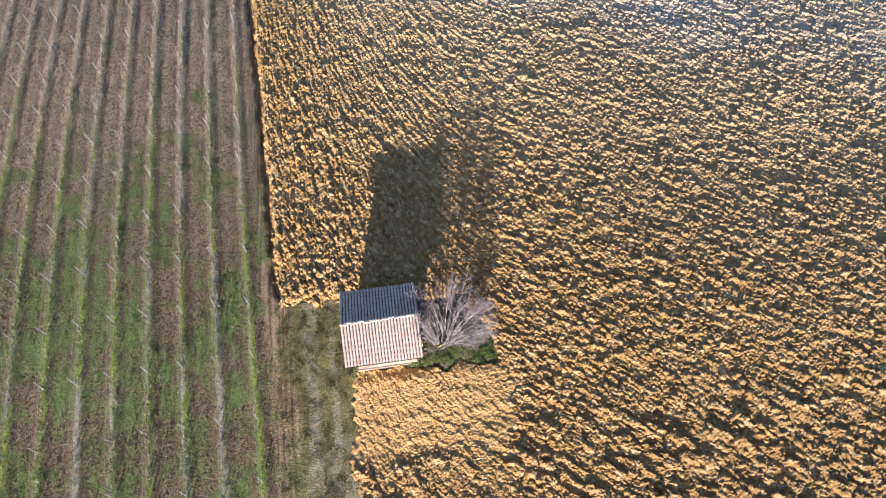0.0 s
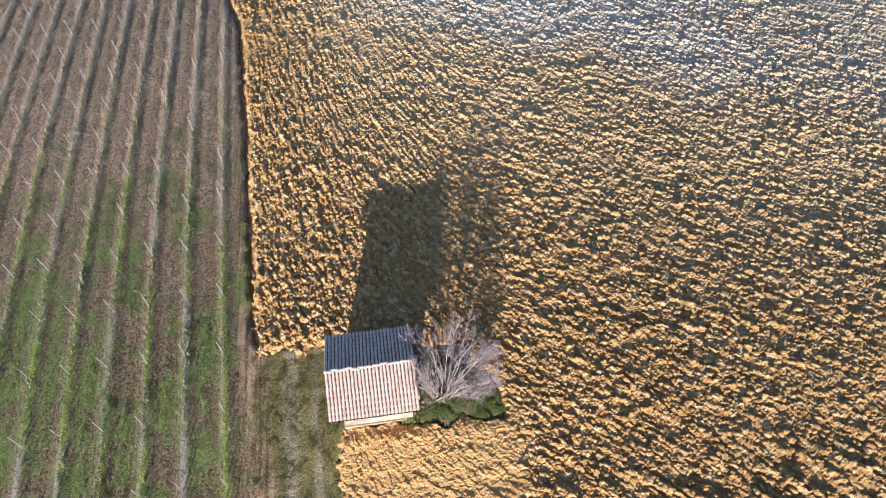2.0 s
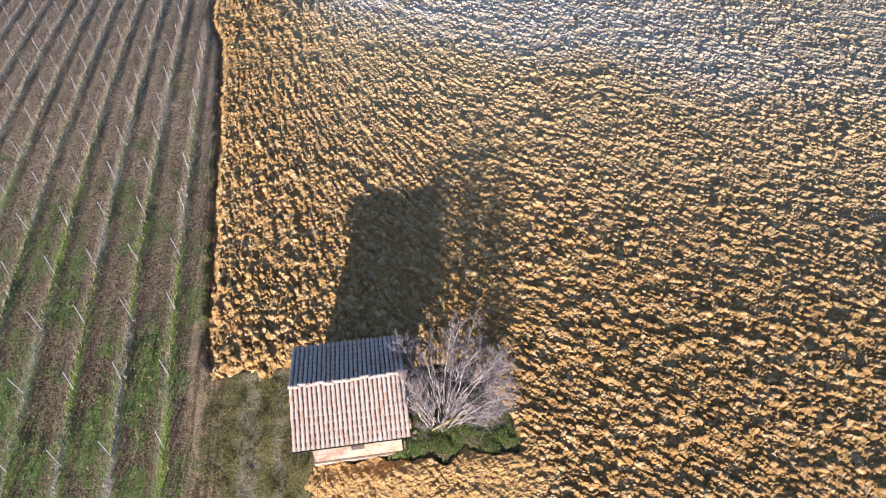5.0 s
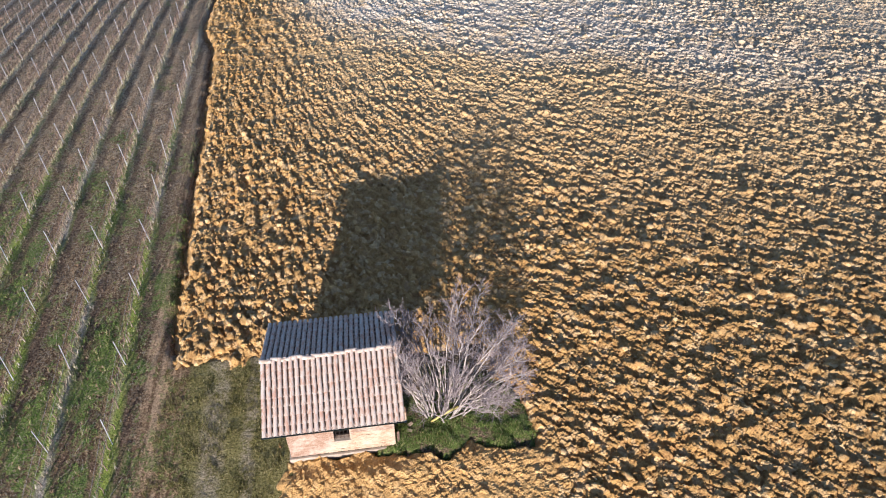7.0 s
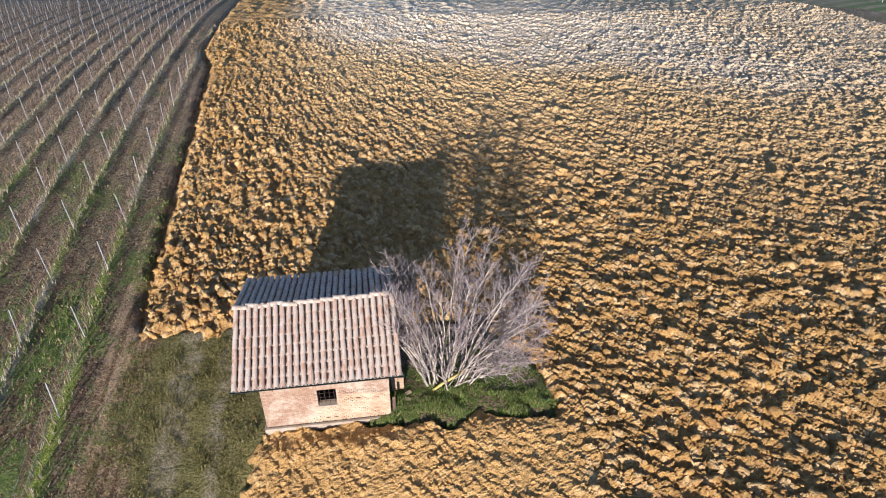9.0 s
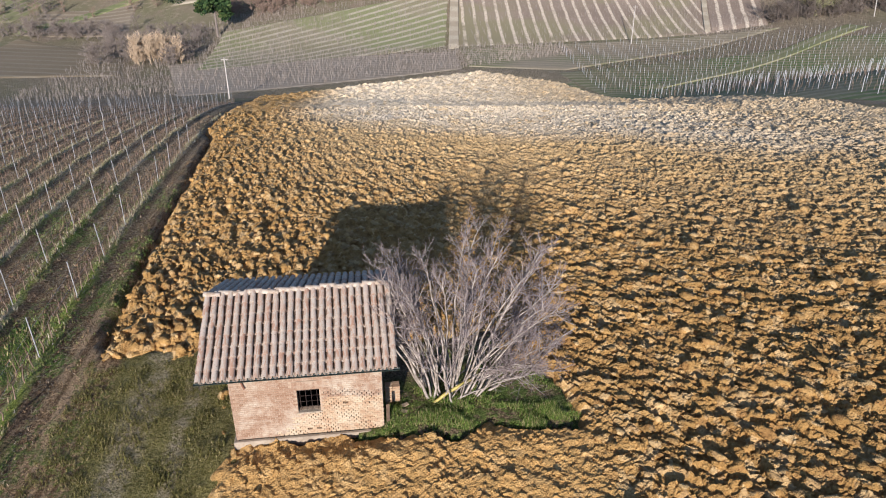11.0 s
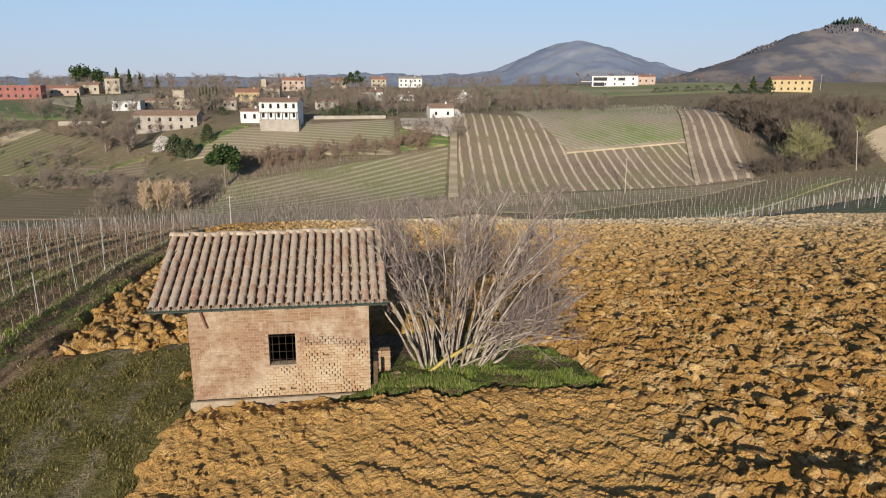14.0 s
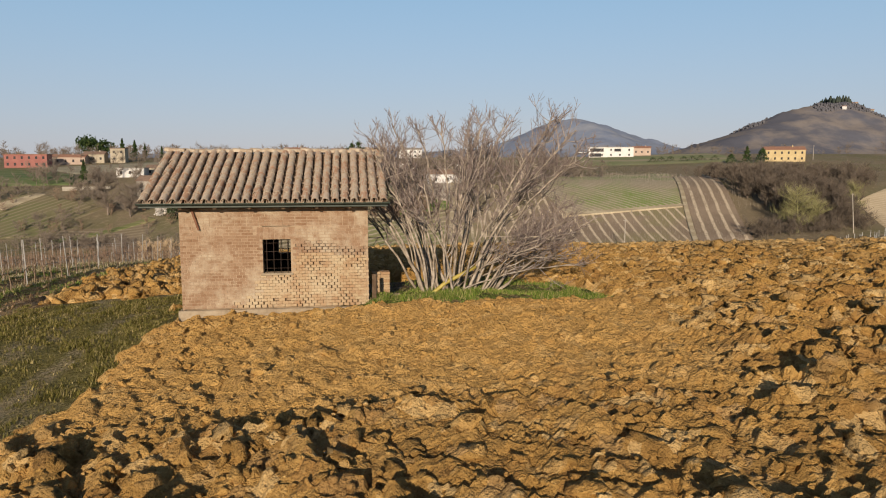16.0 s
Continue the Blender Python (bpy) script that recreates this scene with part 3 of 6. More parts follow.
# ---- materials of the hut ----
def brick_material(name, light, dark, pale, dust=0.35):
    k = Mat(name, 0.92, 0.15)
    r = k.rand()
    g = k.island()
    a = k.math("FRACT", k.math("ADD", k.math("MULTIPLY", r, 3.7), k.math("MULTIPLY", g, 5.3)))
    tone = k.mix(a, light, dark)
    big = k.noise(k.pos, 1.1, 4)
    fine = k.noise(k.pos, 38, 4, 0.7)
    tone = k.mix(k.math("MULTIPLY", k.band(k.math("ADD", k.math("MULTIPLY", big, 0.7), k.math("MULTIPLY", k.noise(k.pos, 6, 3), 0.3)), 0.44, 0.62), dust), tone, pale)
    tone = k.mix(k.band(fine, 0.58, 0.75), tone, k.mul(tone, 1.35))
    return k.color(k.mul(tone, k.math("ADD", 0.75, k.math("MULTIPLY", fine, 0.5)))).bump(fine, 0.7, 0.008).m


M_BRICK = brick_material("eroded_brick", (0.315, 0.200, 0.118), (0.375, 0.275, 0.172), (0.46, 0.385, 0.268), 0.6)
M_BRICK_OLD = brick_material("weathered_brick", (0.210, 0.122, 0.074), (0.285, 0.192, 0.128), (0.395, 0.328, 0.243), 0.9)
M_MORTAR = simple("lime_mortar", (0.285, 0.200, 0.132), (0.38, 0.292, 0.205), 3.0, 0.95, 0.1, 0.6, 0.01)
M_PLINTH = simple("stained_plinth_render", (0.23, 0.180, 0.125), (0.36, 0.295, 0.215), 2.5, 0.95, 0.1, 0.6, 0.012)
# dark brown tone for the back wall and the floor
M_DARKWALL = simple("dark_plaster", (0.10, 0.08, 0.06), (0.17, 0.13, 0.10), 2.0, 0.95, 0.1)
M_GUTTER = simple("dark_green_gutter_paint", (0.018, 0.030, 0.024), (0.045, 0.060, 0.048), 4.0, 0.5, 0.4, 0.1)
M_BEAM = simple("old_beam_wood", (0.07, 0.045, 0.028), (0.15, 0.10, 0.065), 9.0, 0.9, 0.2, 0.5)
M_IRON = simple("rusty_iron", (0.02, 0.014, 0.012), (0.06, 0.035, 0.022), 20.0, 0.7, 0.4, 0.3)
M_STICK = simple("red_brown_board", (0.13, 0.060, 0.036), (0.20, 0.095, 0.06), 12.0, 0.85, 0.2)


def tile_material():
    k = Mat("terracotta_tile", 0.9, 0.2)
    a = k.math("FRACT", k.math("ADD", k.math("MULTIPLY", k.rand(), 7.3), k.math("MULTIPLY", k.island(), 3.1)))
    a = k.math("ADD", k.math("MULTIPLY", a, 0.45), k.math("MULTIPLY", k.noise(k.scaled(k.pos, 1, 0.15, 0.15), 9, 2), 0.55))
    tone = k.mix(k.band(a, 0.30, 0.70), (0.375, 0.222, 0.145), (0.425, 0.312, 0.230))
    tone = k.mix(k.band(a, 0.62, 0.80), tone, (0.47, 0.37, 0.295))
    b = k.math("FRACT", k.math("MULTIPLY", a, 11.0))
    mid, fine = k.noise(k.scaled(k.pos, 1.6, 0.6, 0.6), 5.0, 4), k.noise(k.pos, 40, 4, 0.7)
    lichen = k.band(k.math("ADD", k.math("MULTIPLY", mid, 0.75), k.math("MULTIPLY", b, 0.25)), 0.395, 0.575)
    tone = k.mix(k.math("MULTIPLY", lichen, 0.88), tone, k.mix(fine, (0.36, 0.305, 0.235), (0.54, 0.47, 0.375)))
    tone = k.mix(k.math("MULTIPLY", k.band(k.noise(k.pos, 16, 3), 0.60, 0.72), 0.7), tone, (0.17, 0.12, 0.085))
    return k.color(k.mul(tone, k.math("ADD", 0.75, k.math("MULTIPLY", fine, 0.5)))).bump(fine, 0.6, 0.006).m


M_TILE = tile_material()

# ---- the hut ----
HW, HD, WALL_T = 3.95, 4.25, 0.26
Z0, ZT = -0.75, 2.26
WX0, WX1, WZ0, WZ1 = 1.70, 2.29, 0.80, 1.53
hut = tagged(empty("brick_hut"), "small abandoned brick hut with a terracotta tile roof", "hut")

# front wall core with its window opening; the bricks stand proud of it
bm = bmesh.new()
F = 0.125
for d in ((0, WX0, F, WALL_T, Z0, ZT), (WX1, HW, F, WALL_T, Z0, ZT), (WX0, WX1, F, WALL_T, Z0, WZ0), (WX0, WX1, F, WALL_T, WZ1, ZT)):
    box(bm, *d)
wall_front = part("wall", bm, M_MORTAR, hut, "front wall of faded pink brick, lower part eroded")
# back wall with a small opening of its own
bm = bmesh.new()
bx0, bx1, bz0, bz1 = 1.62, 2.32, 0.72, 1.42
for d in ((0, bx0, HD - WALL_T, HD, Z0, ZT), (bx1, HW, HD - WALL_T, HD, Z0, ZT), (bx0, bx1, HD - WALL_T, HD, Z0, bz0), (bx0, bx1, HD - WALL_T, HD, bz1, ZT)):
    box(bm, *d)
part("wall", bm, M_DARKWALL, hut, "back wall with a small barred opening")
for x0, x1 in ((0, WALL_T), (HW - WALL_T, HW)):
    bm = bmesh.new()
    box(bm, x0, x1, WALL_T + 0.002, HD - WALL_T - 0.002, Z0, ZT)
    # gable triangle
    ys = (WALL_T + 0.002, 2.07, HD - WALL_T - 0.002)
    zs = (ZT + 0.001, 3.19, ZT + 0.001)
    vs = [bm.verts.new((x, yy, zz)) for x in (x0, x1) for yy, zz in zip(ys, zs)]
    for fidx in ((0, 2, 1), (3, 4, 5), (0, 1, 4, 3), (1, 2, 5, 4), (2, 0, 3, 5)):
        bm.faces.new([vs[i] for i in fidx])
    part("wall", bm, M_BRICK_OLD, hut, "side wall of weathered brick with a gable")
boxed("floor_slab", (WALL_T, HW - WALL_T, WALL_T, HD - WALL_T, -0.3, 0.0), M_DARKWALL, hut, "dark earthen floor")
# plinth that steps out at the foot
bm = bmesh.new()
box(bm, -0.07, HW + 0.04, -0.085, 0.03, -0.8, 0.035, 0.02)
part("plinth", bm, M_PLINTH, hut, "rendered pale plinth stained with soil")
boxed("plinth", (-0.07, -0.002, 0.032, HD, -0.9, 0.03), M_PLINTH, hut, bevel=0.015)
boxed("plinth", (HW + 0.002, HW + 0.07, 0.032, HD, -0.9, 0.02), M_PLINTH, hut, bevel=0.015)

# bricks of the front wall
rng = random.Random(7)
COURSE, BL_, BH_ = 0.0655, 0.252, 0.0640


def brick_mesh(name, w, h, d, seed, material):
    r = random.Random(seed)
    bm = bmesh.new()
    box(bm, -w / 2, w / 2, 0, d, -h / 2, h / 2, 0.006)
    for v in bm.verts:
        v.co += Vector([r.uniform(-0.004, 0.004) for _ in range(3)])
    me = bpy.data.meshes.new(name)
    bm.to_mesh(me)
    bm.free()
    me.materials.append(material)
    return me


full = [brick_mesh("brick", BL_ - (0.004, 0.005, 0.007, 0.018, 0.026, 0.032)[s], BH_, 0.12, s, M_BRICK) for s in range(6)]
half = [brick_mesh("brick", BL_ / 2 - (0.002, 0.003, 0.005, 0.016, 0.024, 0.030)[s], BH_, 0.12, s + 9, M_BRICK) for s in range(6)]
rest_v, rest_f = [], []
fill_v, fill_f = [], []
spare = 290
courses = int((ZT - 0.05) / COURSE)
for c in range(courses):
    z = 0.05 + (c + 0.5) * COURSE
    x = 0.0
    headers = c < 22 or c % 3 == 1
    first = True
    while x < HW - 0.02:
        w = BL_ / 2 if headers else BL_
        if first and c % 2:
            w = BL_ / 2 if not headers else BL_ / 4
        first = False
        w = min(w, HW - x)
        cx = x + w / 2
        x += w
        if w < 0.05 or (WX0 - w / 2 + 0.01 < cx < WX1 + w / 2 - 0.01 and WZ0 - 0.02 < z < WZ1 + 0.27):
            continue
        worn = 1 / (1 + math.exp(-((cx - 1.35) * 2.6 + (1.0 - z) * 2.6 - 1.9 + rng.uniform(-0.7, 0.7))))
        worn = worn if z < 1.42 + 0.1 * math.sin(cx * 3) else worn * 0.1
        gap = rng.random() < 0.012 * worn
        if gap:
            continue
        y = 0.026 - 0.006 * (1 - worn) + (rng.uniform(-0.009, 0.006) if worn > 0.5 else rng.uniform(-0.002, 0.002))
        if worn > 0.5 and spare and w > BL_ / 2 - 0.02:
            pool = full if w > BL_ * 0.9 else half
            spare -= 1
            chain = math.sin(cx * 5.2 + z * 6.1 + 1.3 * math.sin(cx * 2.3)) + rng.uniform(-0.8, 0.8)
            pool = pool[3:] if chain > 0.55 else pool[:3]
            child("brick", rng.choice(pool), wall_front, pose(cx, y, z, 0, rng.uniform(-0.5, 0.5), rng.uniform(-1.0, 1.0)))
        else:
            j, jv = (rng.choice((0.003, 0.004, 0.006, 0.012)), 0.0025) if worn > 0.5 else (0.004, 0.004)
            if worn <= 0.5:
                o = len(fill_v)
                fill_v += [(cx - w / 2, 0.0265, z - COURSE / 2), (cx + w / 2, 0.0265, z - COURSE / 2), (cx + w / 2, 0.0265, z + COURSE / 2), (cx - w / 2, 0.0265, z + COURSE / 2)]
                fill_v += [(vx, 0.09, vz) for vx, _, vz in fill_v[o:o + 4]]
                fill_f += [(o, o + 1, o + 2, o + 3), (o, o + 4, o + 5, o + 1), (o + 1, o + 5, o + 6, o + 2), (o + 2, o + 6, o + 7, o + 3), (o + 3, o + 7, o + 4, o)]
            b = len(rest_v)
            hw, hh = w / 2 - j, COURSE / 2 - jv
            for yy, s in ((y, 0.93), (y + 0.012, 1.0), (y + 0.09, 1.0)):
                rest_v += [(cx - hw * s, yy, z - hh * s), (cx + hw * s, yy, z - hh * s), (cx + hw * s, yy, z + hh * s), (cx - hw * s, yy, z + hh * s)]
            rest_f.append((b, b + 1, b + 2, b + 3))
            for o in (0, 4):
                for i in range(4):
                    t = (i + 1) % 4
                    rest_f.append((b + o + i, b + o + 4 + i, b + o + 4 + t, b + o + t))
rest = child("brickwork", mesh_of("brickwork", rest_v, rest_f, M_BRICK_OLD), wall_front, None, "faded bricks with smeared mortar")
tagged(rest, kind="stuff")
tagged(child("mortar_joints", mesh_of("mortar_joints", fill_v, fill_f, M_MORTAR), wall_front, None, "smeared lime mortar joints"), kind="stuff")
bm = bmesh.new()
box(bm, WX0 - 0.135, WX1 + 0.135, 0.0215, 0.09, WZ1 + 0.001, WZ1 + 0.275)
for d in ((WX0 - 0.36, WX0, 0.031, F - 0.001, WZ0 - 0.06, WZ1 + 0.36), (WX1, WX1 + 0.10, 0.031, F - 0.001, WZ0 - 0.06, WZ1), (WX1, WX1 + 0.36, 0.031, F - 0.001, WZ1, WZ1 + 0.36),
          (HW - 0.05, HW - 0.003, 0.034, F - 0.001, Z0, ZT), (0.003, 0.05, 0.034, F - 0.001, Z0, ZT)):
    box(bm, *d)
part("lintel_mortar", bm, M_MORTAR, wall_front)
# flat arch of upright bricks over the window, and its sill
for i in range(11):
    cx = WX0 - 0.12 + 0.0755 * (i + 0.5)
    child("brick", mesh_of("brick", [(sx * 0.034, yy, sz * 0.13) for yy in (0, 0.08) for sx, sz in ((-1, -1), (1, -1), (1, 1), (-1, 1))],
          [(0, 1, 2, 3), (0, 4, 5, 1), (1, 5, 6, 2), (2, 6, 7, 3), (3, 7, 4, 0)], M_BRICK_OLD), wall_front, pose(cx, 0.018, WZ1 + 0.135, 0, (i - 5) * -0.9, 0))
boxed("sill", (WX0 - 0.05, WX1 + 0.05, 0.004, 0.20, WZ0 - 0.05, WZ0 - 0.002), M_PLINTH, hut, "worn sill", 0.01)
# window bars
bars = child("window_grille", mesh_of("window_grille", [], [], M_IRON), hut, None, "rusty iron window grille")
for i in range(4):
    s = Sticks()
    xx = WX0 + (WX1 - WX0) * (i + 0.5) / 4
    s.tube([Vector((xx, 0.12, WZ0)), Vector((xx, 0.12, WZ1))], [0.006, 0.006], 6)
    child("bar", s.mesh("bar", M_IRON), bars)
for i in range(4):
    s = Sticks()
    zz = WZ0 + (WZ1 - WZ0) * (i + 0.5) / 4
    s.tube([Vector((WX0, 0.128, zz)), Vector((WX1, 0.128, zz))], [0.006, 0.006], 6)
    child("bar", s.mesh("bar", M_IRON), bars)
back_bars = child("window_grille", mesh_of("window_grille", [], [], M_IRON), hut, None, "rusty iron grille of the back opening")
for i in range(4):
    s = Sticks()
    xx = bx0 + (bx1 - bx0) * (i + 0.5) / 4
    s.tube([Vector((xx, HD - 0.1, bz0)), Vector((xx, HD - 0.1, bz1))], [0.010, 0.010], 6)
    child("bar", s.mesh("bar", M_IRON), back_bars)
for i in range(3):
    s = Sticks()
    zz = bz0 + (bz1 - bz0) * (i + 0.5) / 3
    s.tube([Vector((bx0, HD - 0.092, zz)), Vector((bx1, HD - 0.092, zz))], [0.010, 0.010], 6)
    child("bar", s.mesh("bar", M_IRON), back_bars)

# roof: boards, rafters, tiles
RX0, RX1, YF, ZF, YR, ZR, YB, ZB = -0.70, 4.38, -0.43, 2.36, 2.07, 3.40, 4.72, 2.34
NCOL, NROW = 25, 8
PITCH = math.atan2(ZR - ZF, YR - YF)
PITCH_B = math.atan2(ZR - ZB, YB - YR)


def roof_slab(y0, z0, y1, z1, t):
    bm = bmesh.new()
    vs = [bm.verts.new((x, y, z)) for x in (RX0 + 0.03, RX1 - 0.03) for y, z in ((y0, z0), (y1, z1), (y1, z1 - t), (y0, z0 - t))]
    for fidx in ((0, 1, 2, 3), (7, 6, 5, 4), (0, 4, 5, 1), (1, 5, 6, 2), (2, 6, 7, 3), (3, 7, 4, 0)):
        bm.faces.new([vs[i] for i in fidx])
    bmesh.ops.recalc_face_normals(bm, faces=bm.faces)
    return bm


roof = part("roof", roof_slab(YF + 0.02, ZF - 0.035, YR, ZR - 0.035, 0.03), M_BEAM, hut, "pitched roof of old terracotta barrel tiles")
part("roof_deck", roof_slab(YB - 0.02, ZB - 0.035, YR + 0.001, ZR - 0.035, 0.03), M_BEAM, roof, "dark boards under the back slope")
for i in range(8):
    xx = RX0 + 0.12 + (RX1 - RX0 - 0.24) * i / 7
    for y0, z0 in ((YF + 0.06, ZF), (YB - 0.06, ZB)):
        bm = bmesh.new()
        n = Vector((0, YR - y0, ZR - z0))
        L = n.length
        box(bm, -0.035, 0.035, 0, L - 0.02, -0.10, 0, 0.004)
        ob = part("rafter", bm, M_BEAM, roof)
        ob.matrix_basis = Matrix.Translation((xx, y0, z0 - 0.068)) @ Matrix.Rotation(math.atan2(n.z, abs(n.y)), 4, "X") if n.y > 0 else \
            Matrix.Translation((xx, y0, z0 - 0.068)) @ Matrix.Rotation(math.pi, 4, "Z") @ Matrix.Rotation(math.atan2(n.z, abs(n.y)), 4, "X")


def barrel(name, length, r0, r1, material, down=False, seed=0):
    """A tapered half-round tile along +y, r0 at the lower end, with thickness and ends of their own."""
    rr = random.Random(seed)
    vs, fs, flags = [], [], []
    seg, t = 8, 0.010
    n = seg + 1
    ends = [rr.uniform(-0.004, 0.004) for _ in range(2)]

    def ring(yy, rad):
        b = len(vs)
        for i in range(n):
            a = math.pi * i / seg
            z = math.sin(a) * rad * 0.92
            vs.append((-math.cos(a) * rad, yy, -z if down else z))
        return b

    def skin(p, q, smooth):
        for i in range(seg):
            fs.append((p + i, p + i + 1, q + i + 1, q + i) if not down else (q + i, q + i + 1, p + i + 1, p + i))
            flags.append(smooth)

    y0, y1 = ends[0], length + ends[1]
    skin(ring(y0, r0), ring(y1, r1), True)
    skin(ring(y1, r1 - t), ring(y0, r0 - t), True)
    skin(ring(y0, r0 - t), ring(y0, r0), False)
    skin(ring(y1, r1), ring(y1, r1 - t), False)
    for e in (0, seg):
        b = len(vs)
        for yy, rad in ((y0, r0), (y0, r0 - t), (y1, r1 - t), (y1, r1)):
            vs.append((rad if e else -rad, yy, 0))
        fs.append((b, b + 1, b + 2, b + 3))
        flags.append(False)
    me = mesh_of(name, vs, fs, material, True)
    me.polygons.foreach_set("use_smooth", flags)
    return me


GAP = (RX1 - RX0) / NCOL
SLOPE_L = math.hypot(YR - YF, ZR - ZF)
STEP = SLOPE_L / NROW
covers = [barrel("roof_tile", STEP * 1.27, 0.0800 + 0.0012 * s, 0.0700, M_TILE, False, s) for s in range(4)]
trng = random.Random(11)


def tile_pose(col, row, back, lift, xoff=0.0, wob=1.0):
    x = RX0 + GAP * (col + 0.5 + xoff) + trng.uniform(-0.010, 0.010) * wob
    along = row * (STEP if not back else math.hypot(YB - YR, ZR - ZB) / NROW) - 0.05
    p = PITCH_B if back else PITCH
    tilt = p - 0.019
    turn = math.radians(trng.uniform(-1.9, 1.9) * wob)
    if back:
        m = Matrix.Translation((x, YB - along * math.cos(p), ZB + along * math.sin(p) + lift)) @ Matrix.Rotation(math.pi + turn, 4, "Z") @ Matrix.Rotation(tilt, 4, "X")
    else:
        m = Matrix.Translation((x, YF + along * math.cos(p), ZF + along * math.sin(p) + lift)) @ Matrix.Rotation(turn, 4, "Z") @ Matrix.Rotation(tilt, 4, "X")
    return m


for col in range(NCOL):
    for row in range(NROW):
        child("roof_tile", trng.choice(covers), roof, tile_pose(col, row, False, 0.018 + trng.uniform(0, 0.012)))


def joined(name, placed, material):
    vs, fs = [], []
    for me, m in placed:
        o = len(vs)
        vs += [tuple(m @ v.co) for v in me.vertices]
        fs += [tuple(o + i for i in p.vertices) for p in me.polygons]
    me = mesh_of(name, vs, fs, material, True)
    me.polygons.foreach_set("use_smooth", [p.use_smooth for src, _ in placed for p in src.polygons])
    return me


gutter_tile = barrel("channel", STEP * 1.2, 0.078, 0.09, M_TILE, True)
placed = [(gutter_tile, tile_pose(c, r, b, 0.030, 0.5, 0.3)) for b in (False, True) for c in range(NCOL - 1) for r in range(NROW)]
tagged(child("channel_tiles", joined("channel_tiles", placed, M_TILE), roof, None, "terracotta channel tiles between the rounded rows"), kind="stuff")
placed = [(trng.choice(covers), tile_pose(c, r, True, 0.012 + trng.uniform(0, 0.010))) for c in range(NCOL) for r in range(NROW)]
tagged(child("shaded_slope_tiles", joined("shaded_slope_tiles", placed, M_TILE), roof, None, "barrel tiles of the shaded slope"), kind="stuff")
M_RIDGE = simple("mortared_ridge_tile", (0.27, 0.195, 0.135), (0.50, 0.43, 0.34), 7.0, 0.95, 0.1, 0.5)
ridge_tile = [barrel("ridge_tile", 0.46, 0.100, 0.080, M_RIDGE, False, s + 20) for s in range(3)]
for i in range(13):
    child("ridge_tile", trng.choice(ridge_tile), roof, Matrix.Translation((RX0 + 0.0 + 0.388 * i, YR + trng.uniform(-0.045, 0.045), ZR - 0.005 + trng.uniform(0, 0.055))) @ Matrix.Rotation(radians(-90 + trng.uniform(-7, 7)), 4, "Z") @ Matrix.Rotation(radians(-2), 4, "X"))
# gutter along the front eave
seg = 8
gv, gf = [], []
for xx in (RX0, RX1 + 0.03):
    for rad in (0.047, 0.042):
        for i in range(seg + 1):
            a = math.pi * i / seg
            gv.append((xx, YF - 0.045 - math.cos(a) * rad, ZF - 0.022 - math.sin(a) * rad * 0.85))
n = seg + 1
for i in range(seg):
    gf += [(i, i + 1, 2 * n + i + 1, 2 * n + i), (n + i + 1, n + i, 3 * n + i, 3 * n + i + 1)]
gf += [(0, 2 * n, 3 * n, n), (seg, n + seg, 3 * n + seg, 2 * n + seg)]
for xo in (0, 2 * n):
    gf.append(tuple(xo + i for i in range(n)))
child("gutter", mesh_of("gutter", gv, gf, M_GUTTER), roof, None, "dark green half-round gutter")
boxed("fascia", (RX0 + 0.02, RX1 - 0.02, YF + 0.022, YF + 0.05, ZF - 0.115, ZF - 0.045), M_GUTTER, roof, "dark green eave board")
for yy, zz in ((0.02, 2.27), (HD - 0.12, 2.27)):
    boxed("wall_plate", (RX0 + 0.1, RX1 - 0.1, yy, yy + 0.10, zz - 0.005, zz + 0.09), M_BEAM, roof)
# loose board that hangs under the eave
st = boxed("hanging_board", (-0.022, 0.022, -0.02, 0.012, -0.24, 0.24), M_STICK, hut, "red-brown board hanging under the eave", 0.004)
st.matrix_basis = pose(0.34, -0.03, 1.98, 0, -17, 0)


# ---- vineyard beside the field ----
M_POST = simple("galvanised_vine_post", (0.20, 0.195, 0.185), (0.33, 0.32, 0.31), 6.0, 0.6, 0.4, 0.1)
M_VINE = simple("vine_bark", (0.11, 0.075, 0.050), (0.24, 0.175, 0.125), 9.0, 0.95, 0.1, 0.4)
M_CANE = simple("brown_vine_cane", (0.13, 0.080, 0.055), (0.25, 0.165, 0.12), 3.0, 0.9, 0.15, 0.0)
M_WIRE = simple("trellis_wire", (0.30, 0.29, 0.28), (0.40, 0.39, 0.37), 3.0, 0.5, 0.5, 0.0)
vr = random.Random(3)


def row_x(k, y):
    return ROW_X - ROW_GAP * k + ROW_LEAN * y


def row_end(k):
    return 43.5 if k == 0 else 97.0 + 1.5 * math.sin(k * 1.3)


